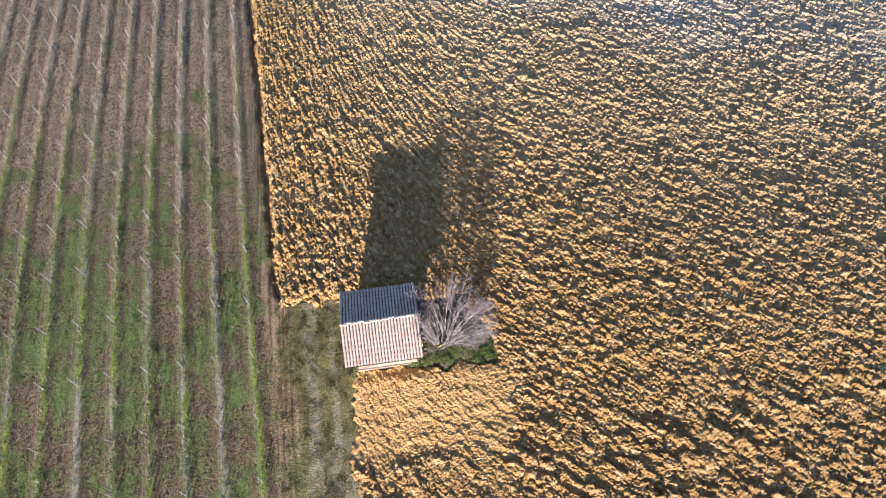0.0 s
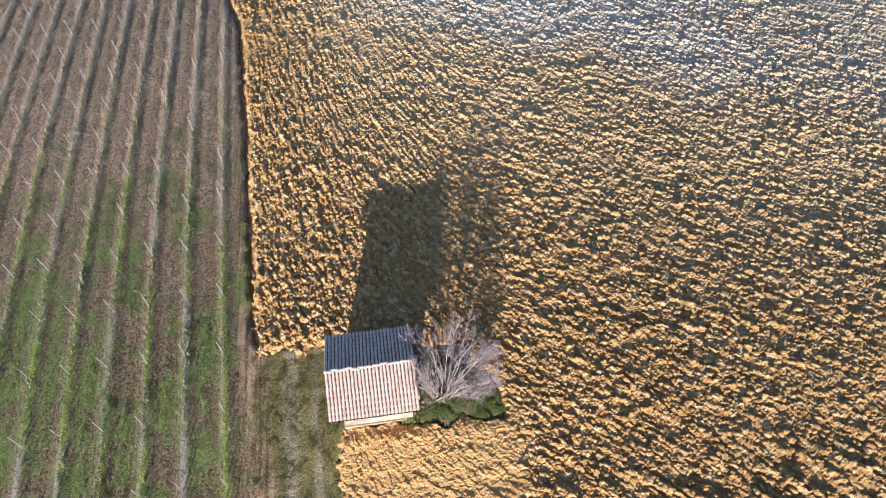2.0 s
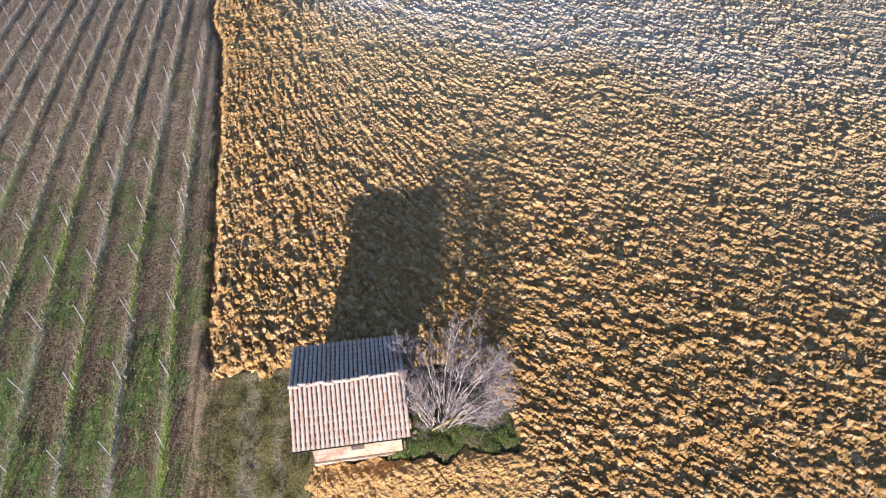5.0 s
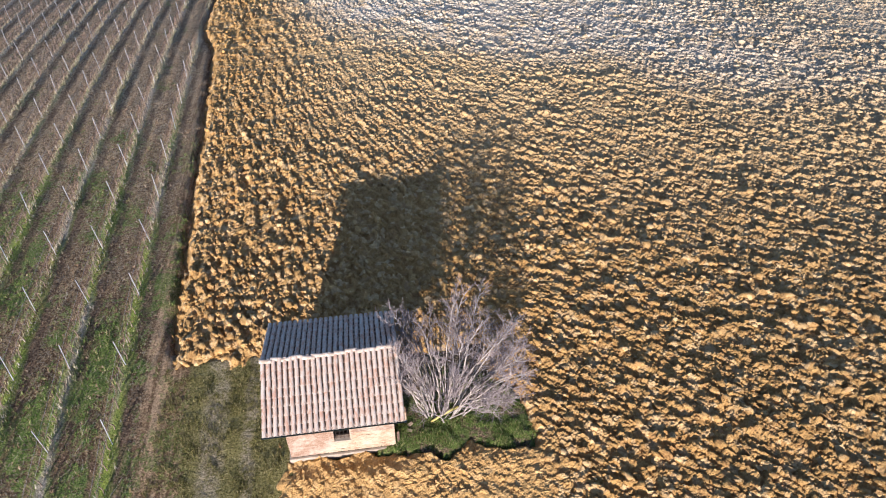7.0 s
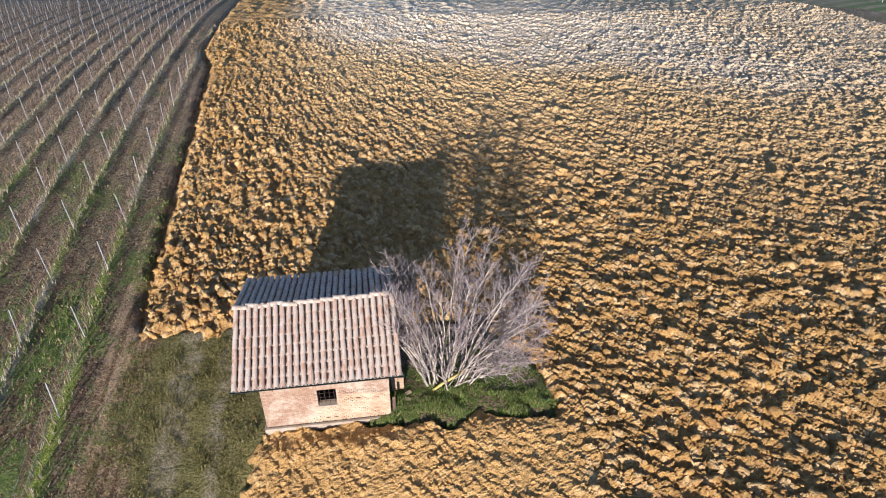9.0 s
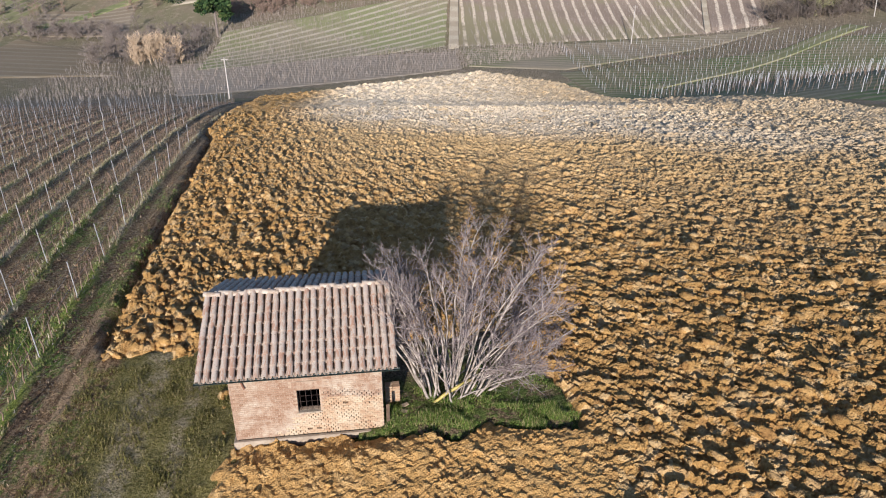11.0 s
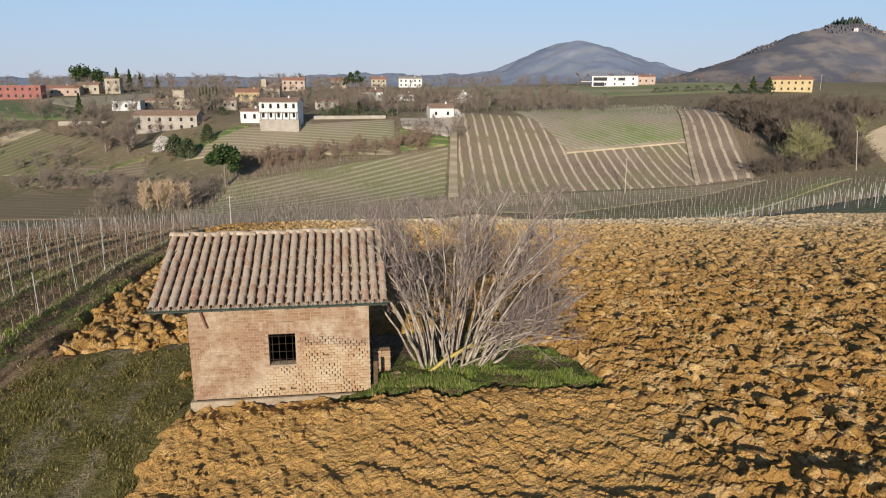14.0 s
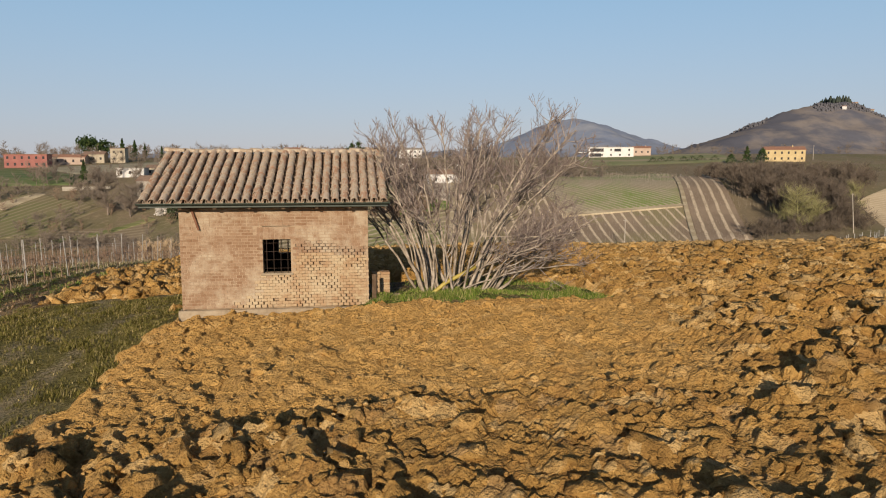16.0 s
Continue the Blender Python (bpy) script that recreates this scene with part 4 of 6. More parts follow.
post_bm = bmesh.new()
box(post_bm, -0.016, 0.016, -0.012, 0.012, -0.4, 1.66, 0.003)
for zz in (0.75, 1.1, 1.45):
    box(post_bm, -0.026, 0.026, -0.007, 0.007, zz, zz + 0.02)
post_mesh = bpy.data.meshes.new("vineyard_post")
post_bm.to_mesh(post_mesh)
post_bm.free()
post_mesh.materials.append(M_POST)
far_posts, vines, wires, canes_up = Sticks(), Sticks(), Sticks(), Sticks()
for k in range(26):
    y = POST_Y - POST_GAP * 5
    end = row_end(k)
    while y < end:
        x = row_x(k, y)
        z = float(land_z(np.array([x]), np.array([y]))[0])
        if k < 13 and -14 < y < 62:
            ob = new("vineyard_post", post_mesh)
            ob.matrix_basis = pose(x + vr.uniform(-0.05, 0.05), y + vr.uniform(-0.1, 0.1), z - 0.02, vr.uniform(-3, 3), vr.uniform(-3.5, 3.5), vr.uniform(-8, 8))
            tagged(ob, "slim grey steel post in a row of pruned vines", "vineyard post", "vineyard posts")
        else:
            t = Vector((vr.uniform(-0.06, 0.06), vr.uniform(-0.06, 0.06), 1.66))
            far_posts.tube([Vector((x, y, z - 0.3)), Vector((x, y, z)) + t], [0.022, 0.022], 4)
        y += POST_GAP
    ys = np.arange(POST_Y - POST_GAP * 5, end + 0.1, POST_GAP / 2)
    xs = row_x(k, ys)
    zs = ground_h(xs, ys)
    for hgt in (0.72, 1.25):
        wires.tube([Vector((a, b, c + hgt)) for a, b, c in zip(xs, ys, zs)], [0.004] * len(xs), 3)
    y = ys[0]
    while y < end:
        x = row_x(k, y)
        z = gz(x, y)
        h = vr.uniform(0.55, 0.75)
        p0 = Vector((x, y, z - 0.05))
        p1 = Vector((x + vr.uniform(-0.06, 0.06), y + vr.uniform(-0.08, 0.08), z + h * 0.5))
        p2 = Vector((x + vr.uniform(-0.04, 0.04), y + vr.uniform(-0.1, 0.1), z + h))
        vines.tube([p0, p1, p2], [0.030, 0.022, 0.020], 4)
        s = vr.choice((-1, 1))
        tip = p2 + Vector((vr.uniform(-0.05, 0.05), s * vr.uniform(0.5, 0.8), vr.uniform(0.0, 0.12)))
        vines.tube([p2, (p2 + tip) / 2 + Vector((0, 0, 0.07)), tip], [0.014, 0.010, 0.006], 3)
        if vr.random() < 0.6:
            vines.tube([p2, p2 + Vector((vr.uniform(-0.1, 0.1), vr.uniform(-0.2, 0.2), vr.uniform(0.25, 0.6)))], [0.009, 0.004], 3)
        if k < 16 and y < 60:
            for _ in range(4):
                b0 = len(canes_up.v)
                c0 = p2 + Vector((0, vr.uniform(-0.5, 0.5), vr.uniform(-0.05, 0.1)))
                canes_up.v += [c0 + Vector((-0.008, 0, 0)), c0 + Vector((0.008, 0.004, 0)), c0 + Vector((vr.uniform(-0.12, 0.12), vr.uniform(-0.2, 0.2), vr.uniform(0.3, 0.85)))]
                canes_up.f.append((b0, b0 + 1, b0 + 2))
        y += vr.uniform(0.85, 1.05)
tagged(new("vine_canes", canes_up.mesh("vine_canes", M_CANE, False)), "thin brown canes standing on the pruned vines", "vines", kind="stuff")
for name, st, mat, lab in (("far_vineyard_posts", far_posts, M_POST, "rows of slim grey vineyard posts"), ("vines", vines, M_VINE, "pruned bare grape vines tied along wires"),
                           ("trellis_wires", wires, M_WIRE, "thin steel trellis wires between posts")):
    tagged(new(name, st.mesh(name, mat)), lab, name.split("_")[-1], kind="stuff")


# ---- grass ----
def blade_material(name, a, b, c):
    k = Mat(name, 0.8, 0.2)
    r = k.island()
    t = k.mix(k.band(r, 0.15, 0.6), a, b)
    return k.color(k.mix(k.band(r, 0.75, 0.9), t, c)).m


M_LUSH = blade_material("lush_grass_blade", (0.060, 0.108, 0.016), (0.180, 0.235, 0.044), (0.36, 0.30, 0.14))
M_TURF = blade_material("winter_turf_blade", (0.064, 0.060, 0.011), (0.155, 0.135, 0.036), (0.32, 0.26, 0.12))
M_DEAD = blade_material("dead_weed_blade", (0.110, 0.064, 0.032), (0.29, 0.185, 0.095), (0.46, 0.36, 0.24))
M_STRAW = blade_material("straw_blade", (0.14, 0.14, 0.045), (0.30, 0.25, 0.15), (0.50, 0.44, 0.33))


def blades(name, n, place, hmin, hmax, width, material, label, seed):
    """Many single blades; place gives x, y and a size for each from random numbers."""
    r = np.random.RandomState(seed)
    x, y, k = place(r, n * 6)
    x, y, k = x[:n], y[:n], k[:n]
    n = len(x)
    z = land_z(x, y) - 0.01
    h = r.uniform(hmin, hmax, n) * k
    a = r.uniform(0, 6.28, n)
    lean = r.uniform(0.15, 0.8, n) * h
    w = width * r.uniform(0.6, 1.3, n)
    p = np.stack([x, y, z], 1)
    d = np.stack([np.cos(a) * lean, np.sin(a) * lean, h], 1)
    side = np.stack([-np.sin(a) * w, np.cos(a) * w, 0 * w], 1)
    tip = p + d
    co = np.stack([p - side, p + side, tip + side * 0.2, tip - side * 0.2], 1).reshape(-1, 3)
    q = np.arange(n)[:, None] * 4 + np.array([0, 1, 2, 3])
    ob = sheet(name, [(co, q)], material, False)
    return tagged(ob, label, "grass", kind="stuff")


def lush_place(r, n):
    x, y = r.uniform(3.9, 9.8, n), r.uniform(-0.95, 4.6, n)
    c = np.clip(fbm(x * 1.5, y * 1.5, 5, 3) * 3.6 - 1.45, 0, 1.2)
    ok = (plot_mask(x, y) > 0.6) & ~((x < 4.05) & (y > -0.1)) & (r.rand(n) < (0.10 + 0.90 * c) * (0.06 + 0.94 * ss(3.0, 1.2, y)) * (0.2 + 0.8 * ss(0.6, 0.97, plot_mask(x, y))))
    return x[ok], y[ok], 0.30 + 0.9 * c[ok]


def tufts(x, y, c, r, each, radius):
    """Spreads each place into a small tuft of blades."""
    n = len(x) * each
    a, d = r.uniform(0, 6.28, n), radius * np.sqrt(r.rand(n))
    return np.repeat(x, each) + np.cos(a) * d, np.repeat(y, each) + np.sin(a) * d, np.repeat(c, each)


def turf_place(r, n):
    n //= 5
    x, y = r.uniform(-5.6, -0.4, n), r.uniform(-9, 5.6, n)
    c = np.clip(1.9 * fbm(x * 1.6, y * 1.6, 15, 3) - 0.45, 0, 1)
    ok = (r.rand(n) < 0.05 + c) & (x < left_edge(y) + 0.25)
    return tufts(x[ok], y[ok], 0.5 + 0.9 * c[ok], r, 5, 0.06)


def strip_place(r, n):
    n //= 6
    k = np.floor(r.triangular(0, 1, 13, n))
    y = r.uniform(-12, 62, n)
    x = row_x(k, y) + r.normal(0, 0.13, n)
    c = vnoise(x * 0.8 + k * 7, y * 0.35, 25)
    ok = r.rand(n) < c * 1.3
    return tufts(x[ok], y[ok], 0.5 + c[ok], r, 6, 0.07)


def floor_place(r, n):
    n //= 6
    x, y = r.uniform(-34, -5.2, n), r.uniform(-13, 36, n)
    c = np.clip(2.6 * fbm(x * 0.35, y * 0.25, 35, 3) - 0.85, 0, 1) * ss(34, 14, y)
    ok = r.rand(n) < c
    return tufts(x[ok], y[ok], 0.5 + 0.7 * c[ok], r, 6, 0.10)


def dead_place(r, n):
    n //= 6
    x, y = r.uniform(-34, -4.6, n), r.uniform(-13, 62, n)
    rel = np.abs(fract((x - ROW_LEAN * y - ROW_X) / ROW_GAP + 0.5) - 0.5)
    ok = r.rand(n) < 0.35 + 0.65 * ss(0.30, 0.42, rel)
    ok &= (x < left_edge(np.maximum(y, 5.1)) - 0.3)
    return tufts(x[ok], y[ok], r.uniform(0.5, 1.2, ok.sum()), r, 6, 0.08)


blades("lush_grass", 22000, lush_place, 0.03, 0.13, 0.008, M_LUSH, "lush green weeds and grass beneath the bare tree", 1)
blades("track_turf", 46000, turf_place, 0.025, 0.085, 0.010, M_TURF, "short worn turf on the track beside the hut", 2)
blades("row_grass", 30000, strip_place, 0.06, 0.20, 0.013, M_STRAW, "dry straw-coloured grass beneath the vine rows", 3)
blades("vineyard_weeds", 60000, floor_place, 0.04, 0.14, 0.013, M_LUSH, "low green weeds between the vine rows", 4)
blades("dead_weeds", 60000, dead_place, 0.04, 0.14, 0.012, M_DEAD, "dead brown weeds and leaf litter between the vine rows", 5)


# prunings left between the rows
pr_ = random.Random(17)
canes = Sticks()
for i in range(9000):
    k_ = pr_.uniform(-0.3, 12.5)
    y_ = pr_.uniform(-12, 60)
    x_ = ROW_X - ROW_GAP * k_ + ROW_LEAN * y_
    a_ = pr_.gauss(1.5, 0.8)
    l_ = pr_.uniform(0.15, 0.6)
    canes.v += [(x_ - 0.007, y_, 0), (x_ + 0.007, y_, 0), (x_ + math.cos(a_) * l_, y_ + math.sin(a_) * l_, pr_.uniform(0.02, 0.10))]
    canes.f.append((3 * i, 3 * i + 1, 3 * i + 2))
cv = np.array(canes.v)
cv[:, 2] += land_z(cv[:, 0], cv[:, 1]) + 0.015
canes.v = [Vector(c) for c in cv.tolist()]
tagged(new("vine_prunings", canes.mesh("vine_prunings", M_STRAW, False)), "pale vine prunings littering the vineyard floor", "prunings", kind="stuff")


# ---- bare tree beside the hut ----
def bark_material():
    k = Mat("pale_fig_bark", 0.9, 0.15)
    n, f = k.noise(k.pos, 6, 4), k.noise(k.scaled(k.pos, 3, 3, 1), 30, 3)
    return k.color(k.mul(k.mix(k.band(n, 0.35, 0.65), (0.19, 0.155, 0.120), (0.40, 0.345, 0.285)), k.math("ADD", 0.75, k.math("MULTIPLY", f, 0.5)))).bump(f, 0.5, 0.01).m


M_BARK = bark_material()
M_BOUGH = simple("grey_bough_bark", (0.185, 0.148, 0.125), (0.40, 0.342, 0.30), 6.0, 0.9, 0.15, 0.3)
M_TWIG = simple("purplish_twig_bark", (0.150, 0.112, 0.100), (0.32, 0.262, 0.240), 7.0, 0.9, 0.15, 0.1)
tree = tagged(empty("bare_tree", pose(6.05, 1.35, gz(6.05, 1.35))), "leafless many-stemmed fig tree with pale grey stems", "tree")
tr_ = random.Random(21)
twigs, boughs = Sticks(), Sticks()


def limb(st, p, d, length, r0, r1, n, curl, up, sides, rr):
    pts, rad = [p.copy()], [r0]
    d = d.normalized()
    step = length / n
    for i in range(n):
        d = (d + Vector((rr.uniform(-curl, curl), rr.uniform(-curl, curl), rr.uniform(-curl, curl) * 0.7 + up))).normalized()
        p = p + d * step
        pts.append(p.copy())
        rad.append(r0 + (r1 - r0) * (i + 1) / n)
    st.tube(pts, rad, sides)
    return pts, rad


CROWN_C, CROWN_R = Vector((0.45, 0.75, 2.40)), Vector((3.35, 2.7, 2.40))
N_STEM = 58


def shoot(p, d, length, r0, level):
    """A straight knobby branch that bends upwards and forks into finer ones."""
    n = 5 if level < 2 else 3
    bp, br = limb(boughs if level == 1 else twigs, p, d, length, r0, max(r0 * 0.5, 0.0038), n, 0.17 if level < 2 else 0.20, 0.085, 4 if level < 2 else 3, tr_)
    if level == 3:
        return
    for m in range(tr_.randint(3, 5) if level == 1 else tr_.randint(1, 3)):
        u = tr_.randint(1, n - 1)
        o2 = Vector((tr_.gauss(0, 1), tr_.gauss(0, 1), tr_.gauss(0.25, 0.6))).normalized()
        shoot(bp[u], (bp[u + 1] - bp[u]).normalized() * 0.75 + o2 * 0.7, length * tr_.uniform(0.35, 0.65), max(r0 * 0.6, 0.0047), level + 1)


for i in range(N_STEM):
    a = i * 2.399 + tr_.uniform(-0.3, 0.3)
    q = math.sqrt((i + 0.5) / N_STEM)
    base = Vector((math.cos(a) * 0.95 * q, math.sin(a) * 0.65 * q, -0.15))
    a += tr_.uniform(-0.5, 0.5)
    up = 0.95 - (1.5 if math.cos(a) > -0.2 else 1.2) * q ** 2.5 + tr_.uniform(-0.12, 0.12)
    ring = max(0.1, 1 - abs(up) ** 3.2) ** (1 / 2.4)
    k_ = tr_.uniform(0.68, 0.98)
    if i % 5 == 4:
        # low limbs that sprawl over the grass
        a = tr_.uniform(-1.15, 0.75)
        up, ring, k_ = tr_.uniform(-0.80, -0.45), tr_.uniform(0.82, 0.98), tr_.uniform(0.80, 0.98)
    goal = CROWN_C + Vector((math.cos(a) * ring * CROWN_R.x, math.sin(a) * ring * CROWN_R.y, up * CROWN_R.z)) * k_
    ctrl = base.lerp(goal, 0.40)
    ctrl.z = base.z + (goal.z - base.z) * 0.56 + 0.38 * ring
    ctrl += Vector([tr_.uniform(-0.25, 0.25) for _ in range(3)])
    pts = []
    wob = Vector((tr_.uniform(-0.13, 0.13), tr_.uniform(-0.13, 0.13), 0))
    ph = tr_.uniform(0, 6.28)
    for s_ in range(13):
        t = s_ / 12
        p = base * (1 - t) ** 2 + ctrl * 2 * t * (1 - t) + goal * t * t
        pts.append(p + wob * math.sin(t * 6.0 + ph) * min(t * 3, 1) + Vector([tr_.uniform(-0.03, 0.03) for _ in range(3)]) * (t > 0))
    r0 = tr_.uniform(0.020, 0.052) if i % 5 < 4 else tr_.uniform(0.014, 0.024)
    rad = [r0 + (0.013 - r0) * (j / 12) ** 0.8 for j in range(13)]
    st = Sticks()
    st.tube(pts, rad, 7)
    child("stem", st.mesh("stem", M_BARK), tree)
    for j in range(tr_.randint(13, 17) if up > 0.35 else tr_.randint(9, 13)):
        t = tr_.uniform(0.16, 1.0) ** 0.5
        s_ = min(int(t * 12), 11)
        p = pts[s_].lerp(pts[s_ + 1], t * 12 - s_)
        dd = (pts[s_ + 1] - pts[s_]).normalized()
        out = Vector((tr_.gauss(0, 1), tr_.gauss(0, 1), tr_.gauss(0.15, 0.6))).normalized()
        shoot(p, dd * 0.7 + out * 0.75, tr_.uniform(0.5, 1.1) * (1.3 - 0.65 * t), max(rad[s_] * 0.62, 0.0115), 1)
tagged(child("branchwork", boughs.mesh("branchwork", M_BOUGH), tree, None, "grey-brown knobby branches"), kind="stuff")
child("crown", twigs.mesh("crown", M_TWIG), tree, None, "dense crown of thin leafless purplish twigs")

# ---- small things by the hut ----
M_YELLOW = simple("faded_yellow_plastic", (0.30, 0.235, 0.05), (0.42, 0.34, 0.09), 8.0, 0.5, 0.4, 0.1)
pipe = Sticks()
pv = [Vector((5.42, 0.80, 0.10)), Vector((5.76, 0.84, 0.36)), Vector((6.15, 0.90, 0.54)), Vector((6.50, 0.96, 0.71))]
pipe.tube(pv, [0.045, 0.05, 0.05, 0.045], 8)
tagged(new("yellow_pipe", pipe.mesh("yellow_pipe", M_YELLOW)), "faded yellow plastic pipe lying among the stems", "pipe")
stack = tagged(empty("brick_stack", pose(4.26, 1.15, gz(4.2, 1.2) + 0.02)), "small stack of loose pink bricks beside the hut", "brick stack")
sr = random.Random(5)
stack_meshes = [brick_mesh("brick", 0.205, 0.056, 0.12, s + 40, M_BRICK) for s in range(3)]
for lev in range(10):
    for col in range(4):
        child("brick", sr.choice(stack_meshes), stack, pose(-0.105 + 0.21 * (col % 2) + sr.uniform(-0.006, 0.006), -0.13 + col // 2 * 0.13 + sr.uniform(-0.01, 0.01), 0.03 + lev * 0.060, 0, 0, sr.uniform(-3, 3)))
for x, y, a in ((4.62, 0.75, 30), (4.52, 0.45, -20)):
    b = child("loose_brick", sr.choice(stack_meshes), None, pose(x, y, gz(x, y) + 0.05, 0, 0, a))
    tagged(b, "loose weathered brick lying in the grass", "brick", "loose bricks by the hut")
# dark board added where only shade falls beside the brick stack
board = boxed("shade_board", (-0.05, 0.05, -0.012, 0.012, -0.1, 0.62), M_BEAM, None, "", 0.004)
board.matrix_basis = pose(4.07, 0.10, gz(4.05, 0.1) + 0.02, -6, 3, 20)
tagged(board, "dark board standing in for shade at the hut corner", "board")


# ---- far land: vineyard slopes ----
def stripe_material(name, base_a, base_b, pale, gap, ux, uy, share, green=None, gmask=None):
    k = Mat(name, 0.95, 0.1)
    x, y, z = k.xyz(k.pos)
    u = k.math("DIVIDE", k.math("ADD", k.math("MULTIPLY", x, ux), k.math("MULTIPLY", y, uy)), gap)
    u = k.math("ADD", u, k.math("MULTIPLY", k.math("SUBTRACT", k.noise(k.pos, 0.12, 3), 0.5), 0.25))
    d = k.math("ABSOLUTE", k.math("SUBTRACT", k.math("FRACT", u), 0.5))
    n, f = k.noise(k.pos, 0.06, 4), k.noise(k.pos, 1.6, 4, 0.7)
    tone = k.mix(k.band(k.math("ADD", k.math("MULTIPLY", n, 0.6), k.math("MULTIPLY", f, 0.4)), 0.38, 0.62), base_a, base_b)
    if green:
        tone = k.mix(k.band(k.noise(k.pos, 0.035, 3), 0.42, 0.60), tone, green)
    m = k.math("MULTIPLY", k.band(d, share, share * 0.45), k.band(f, 0.25, 0.55))
    m = k.math("MULTIPLY", m, k.band(k.noise(k.pos, 0.09, 3), 0.25, 0.50))
    return k.color(k.mix(m, tone, pale)).bump(f, 0.6, 0.12).m


def slope_patch(name, corners, material, label, lift=0.22, n=60, category="vineyard"):
    """A patch of land on the ground between four corners (in order round it)."""
    a, b, c, d = [np.array(p, float) for p in corners]
    s, t = np.meshgrid(np.linspace(0, 1, n), np.linspace(0, 1, n))
    j = 0.010
    s2 = s + j * np.sin(t * 17 + 2) * (1 - np.abs(2 * s - 1))
    P = (a * (1 - s2)[..., None] + b * s2[..., None]) * (1 - t)[..., None] + (d * (1 - s2)[..., None] + c * s2[..., None]) * t[..., None]
    z = ground_h(P[..., 0], P[..., 1]) + lift
    edge = np.minimum(np.minimum(s, 1 - s), np.minimum(t, 1 - t))
    z = z - (lift + 0.12) * ss(0.03, 0.0, edge)
    co = np.concatenate([P, z[..., None]], -1).reshape(-1, 3)
    q = (np.arange(n - 1)[:, None] * n + np.arange(n - 1)[None]).ravel()
    return tagged(sheet(name, [(co, np.stack([q, q + 1, q + n + 1, q + n], 1))], material), label, category, kind="structure")


EARTH, EARTH2, PALE = (0.225, 0.172, 0.128), (0.295, 0.228, 0.168), (0.60, 0.50, 0.37)
slope_patch("vineyard_slope_striped", ((30, 168), (108, 175), (122, 216), (47, 261)), stripe_material("striped_vineyard_floor", EARTH, EARTH2, PALE, 3.4, 0.994, -0.11, 0.17, (0.25, 0.215, 0.125)),
            "brown vineyard slope with pale tilled strips")
slope_patch("vineyard_slope_green", ((73.5, 207), (118, 215), (150, 292), (68, 266)), stripe_material("netted_vineyard_floor", (0.285, 0.245, 0.165), (0.345, 0.295, 0.21), (0.42, 0.37, 0.28), 2.3, 0.8, 0.6, 0.26, (0.185, 0.25, 0.075)),
            "young vineyard slope with a green bloom of grass", 0.42)
slope_patch("vineyard_slope_edge", ((104, 175), (123, 178), (159, 270), (139, 266)), stripe_material("edge_vineyard_floor", EARTH, EARTH2, PALE, 3.7, 0.936, -0.353, 0.19),
            "brown vineyard strip with pale tilled lanes", 0.62)
M_LANE = stripe_material("worn_grass_lane", (0.33, 0.275, 0.185), (0.43, 0.355, 0.25), (0.48, 0.41, 0.29), 7.0, 0.2, 0.98, 0.3)
slope_patch("lane_below_green_slope", ((72, 204.5), (118, 213), (118.5, 215.5), (72.5, 207)), M_LANE, "pale worn grass lane between two vineyards", 0.72, 40, "lane")
slope_patch("lane_beside_strip", ((102.4, 175), (104.2, 175), (140, 266), (138.4, 266)), M_LANE, "pale worn grass lane beside the vineyard strip", 0.72, 40, "lane")
slope_patch("lane_beside_terrace", ((29, 167), (32, 168), (45, 258), (43, 258)), M_LANE, "pale worn grass lane beside the terraces", 0.70, 40, "lane")
slope_patch("vineyard_terrace_low", ((-33, 150), (29.5, 170), (36, 213), (-30, 186)), stripe_material("terrace_vineyard_floor", (0.25, 0.22, 0.125), (0.30, 0.255, 0.165), (0.46, 0.40, 0.29), 3.1, -0.535, 0.845, 0.24, (0.235, 0.24, 0.11)),
            "terraced vineyard with straw-coloured rows and grass")
slope_patch("vineyard_terrace_high", ((-48, 208), (18, 206), (20, 244), (-38, 232)), stripe_material("upper_vineyard_floor", (0.27, 0.225, 0.155), (0.32, 0.265, 0.185), (0.42, 0.36, 0.26), 2.6, 0.223, 0.975, 0.26, (0.24, 0.235, 0.125)),
            "terraced vineyard beneath the white manor house", 0.3)
slope_patch("vineyard_left_upper", ((-118, 206), (-92, 208), (-79, 236), (-112, 256)), stripe_material("left_vineyard_floor", (0.18, 0.155, 0.088), (0.215, 0.18, 0.112), (0.27, 0.225, 0.15), 2.6, 0.859, -0.513, 0.24, (0.165, 0.17, 0.08)),
            "olive-brown vineyard slope in winter", 0.3)
slope_patch("vineyard_left_lower", ((-86, 197), (-56, 192), (-58, 216), (-86, 216)), stripe_material("left_terrace_floor", (0.20, 0.160, 0.106), (0.235, 0.19, 0.13), (0.29, 0.24, 0.17), 2.6, 0.05, 0.99, 0.24),
            "grey-brown vineyard terrace above the brush", 0.3)
slope_patch("meadow_left", ((-95, 150), (-46, 148), (-52, 172), (-86, 196)), stripe_material("left_meadow_floor", (0.205, 0.162, 0.10), (0.24, 0.19, 0.12), (0.26, 0.215, 0.145), 4.0, 0.3, 0.95, 0.2),
            "dry ochre meadow in the valley", 0.25, category="meadow")
slope_patch("grass_bank", ((-90, 200), (-87, 198), (-58, 219), (-60, 222)), stripe_material("grass_bank_floor", (0.14, 0.165, 0.065), (0.185, 0.19, 0.085), (0.24, 0.22, 0.12), 3.0, 0.3, 0.95, 0.2), "green grass bank between the terraces", 0.5, 40, "grass")
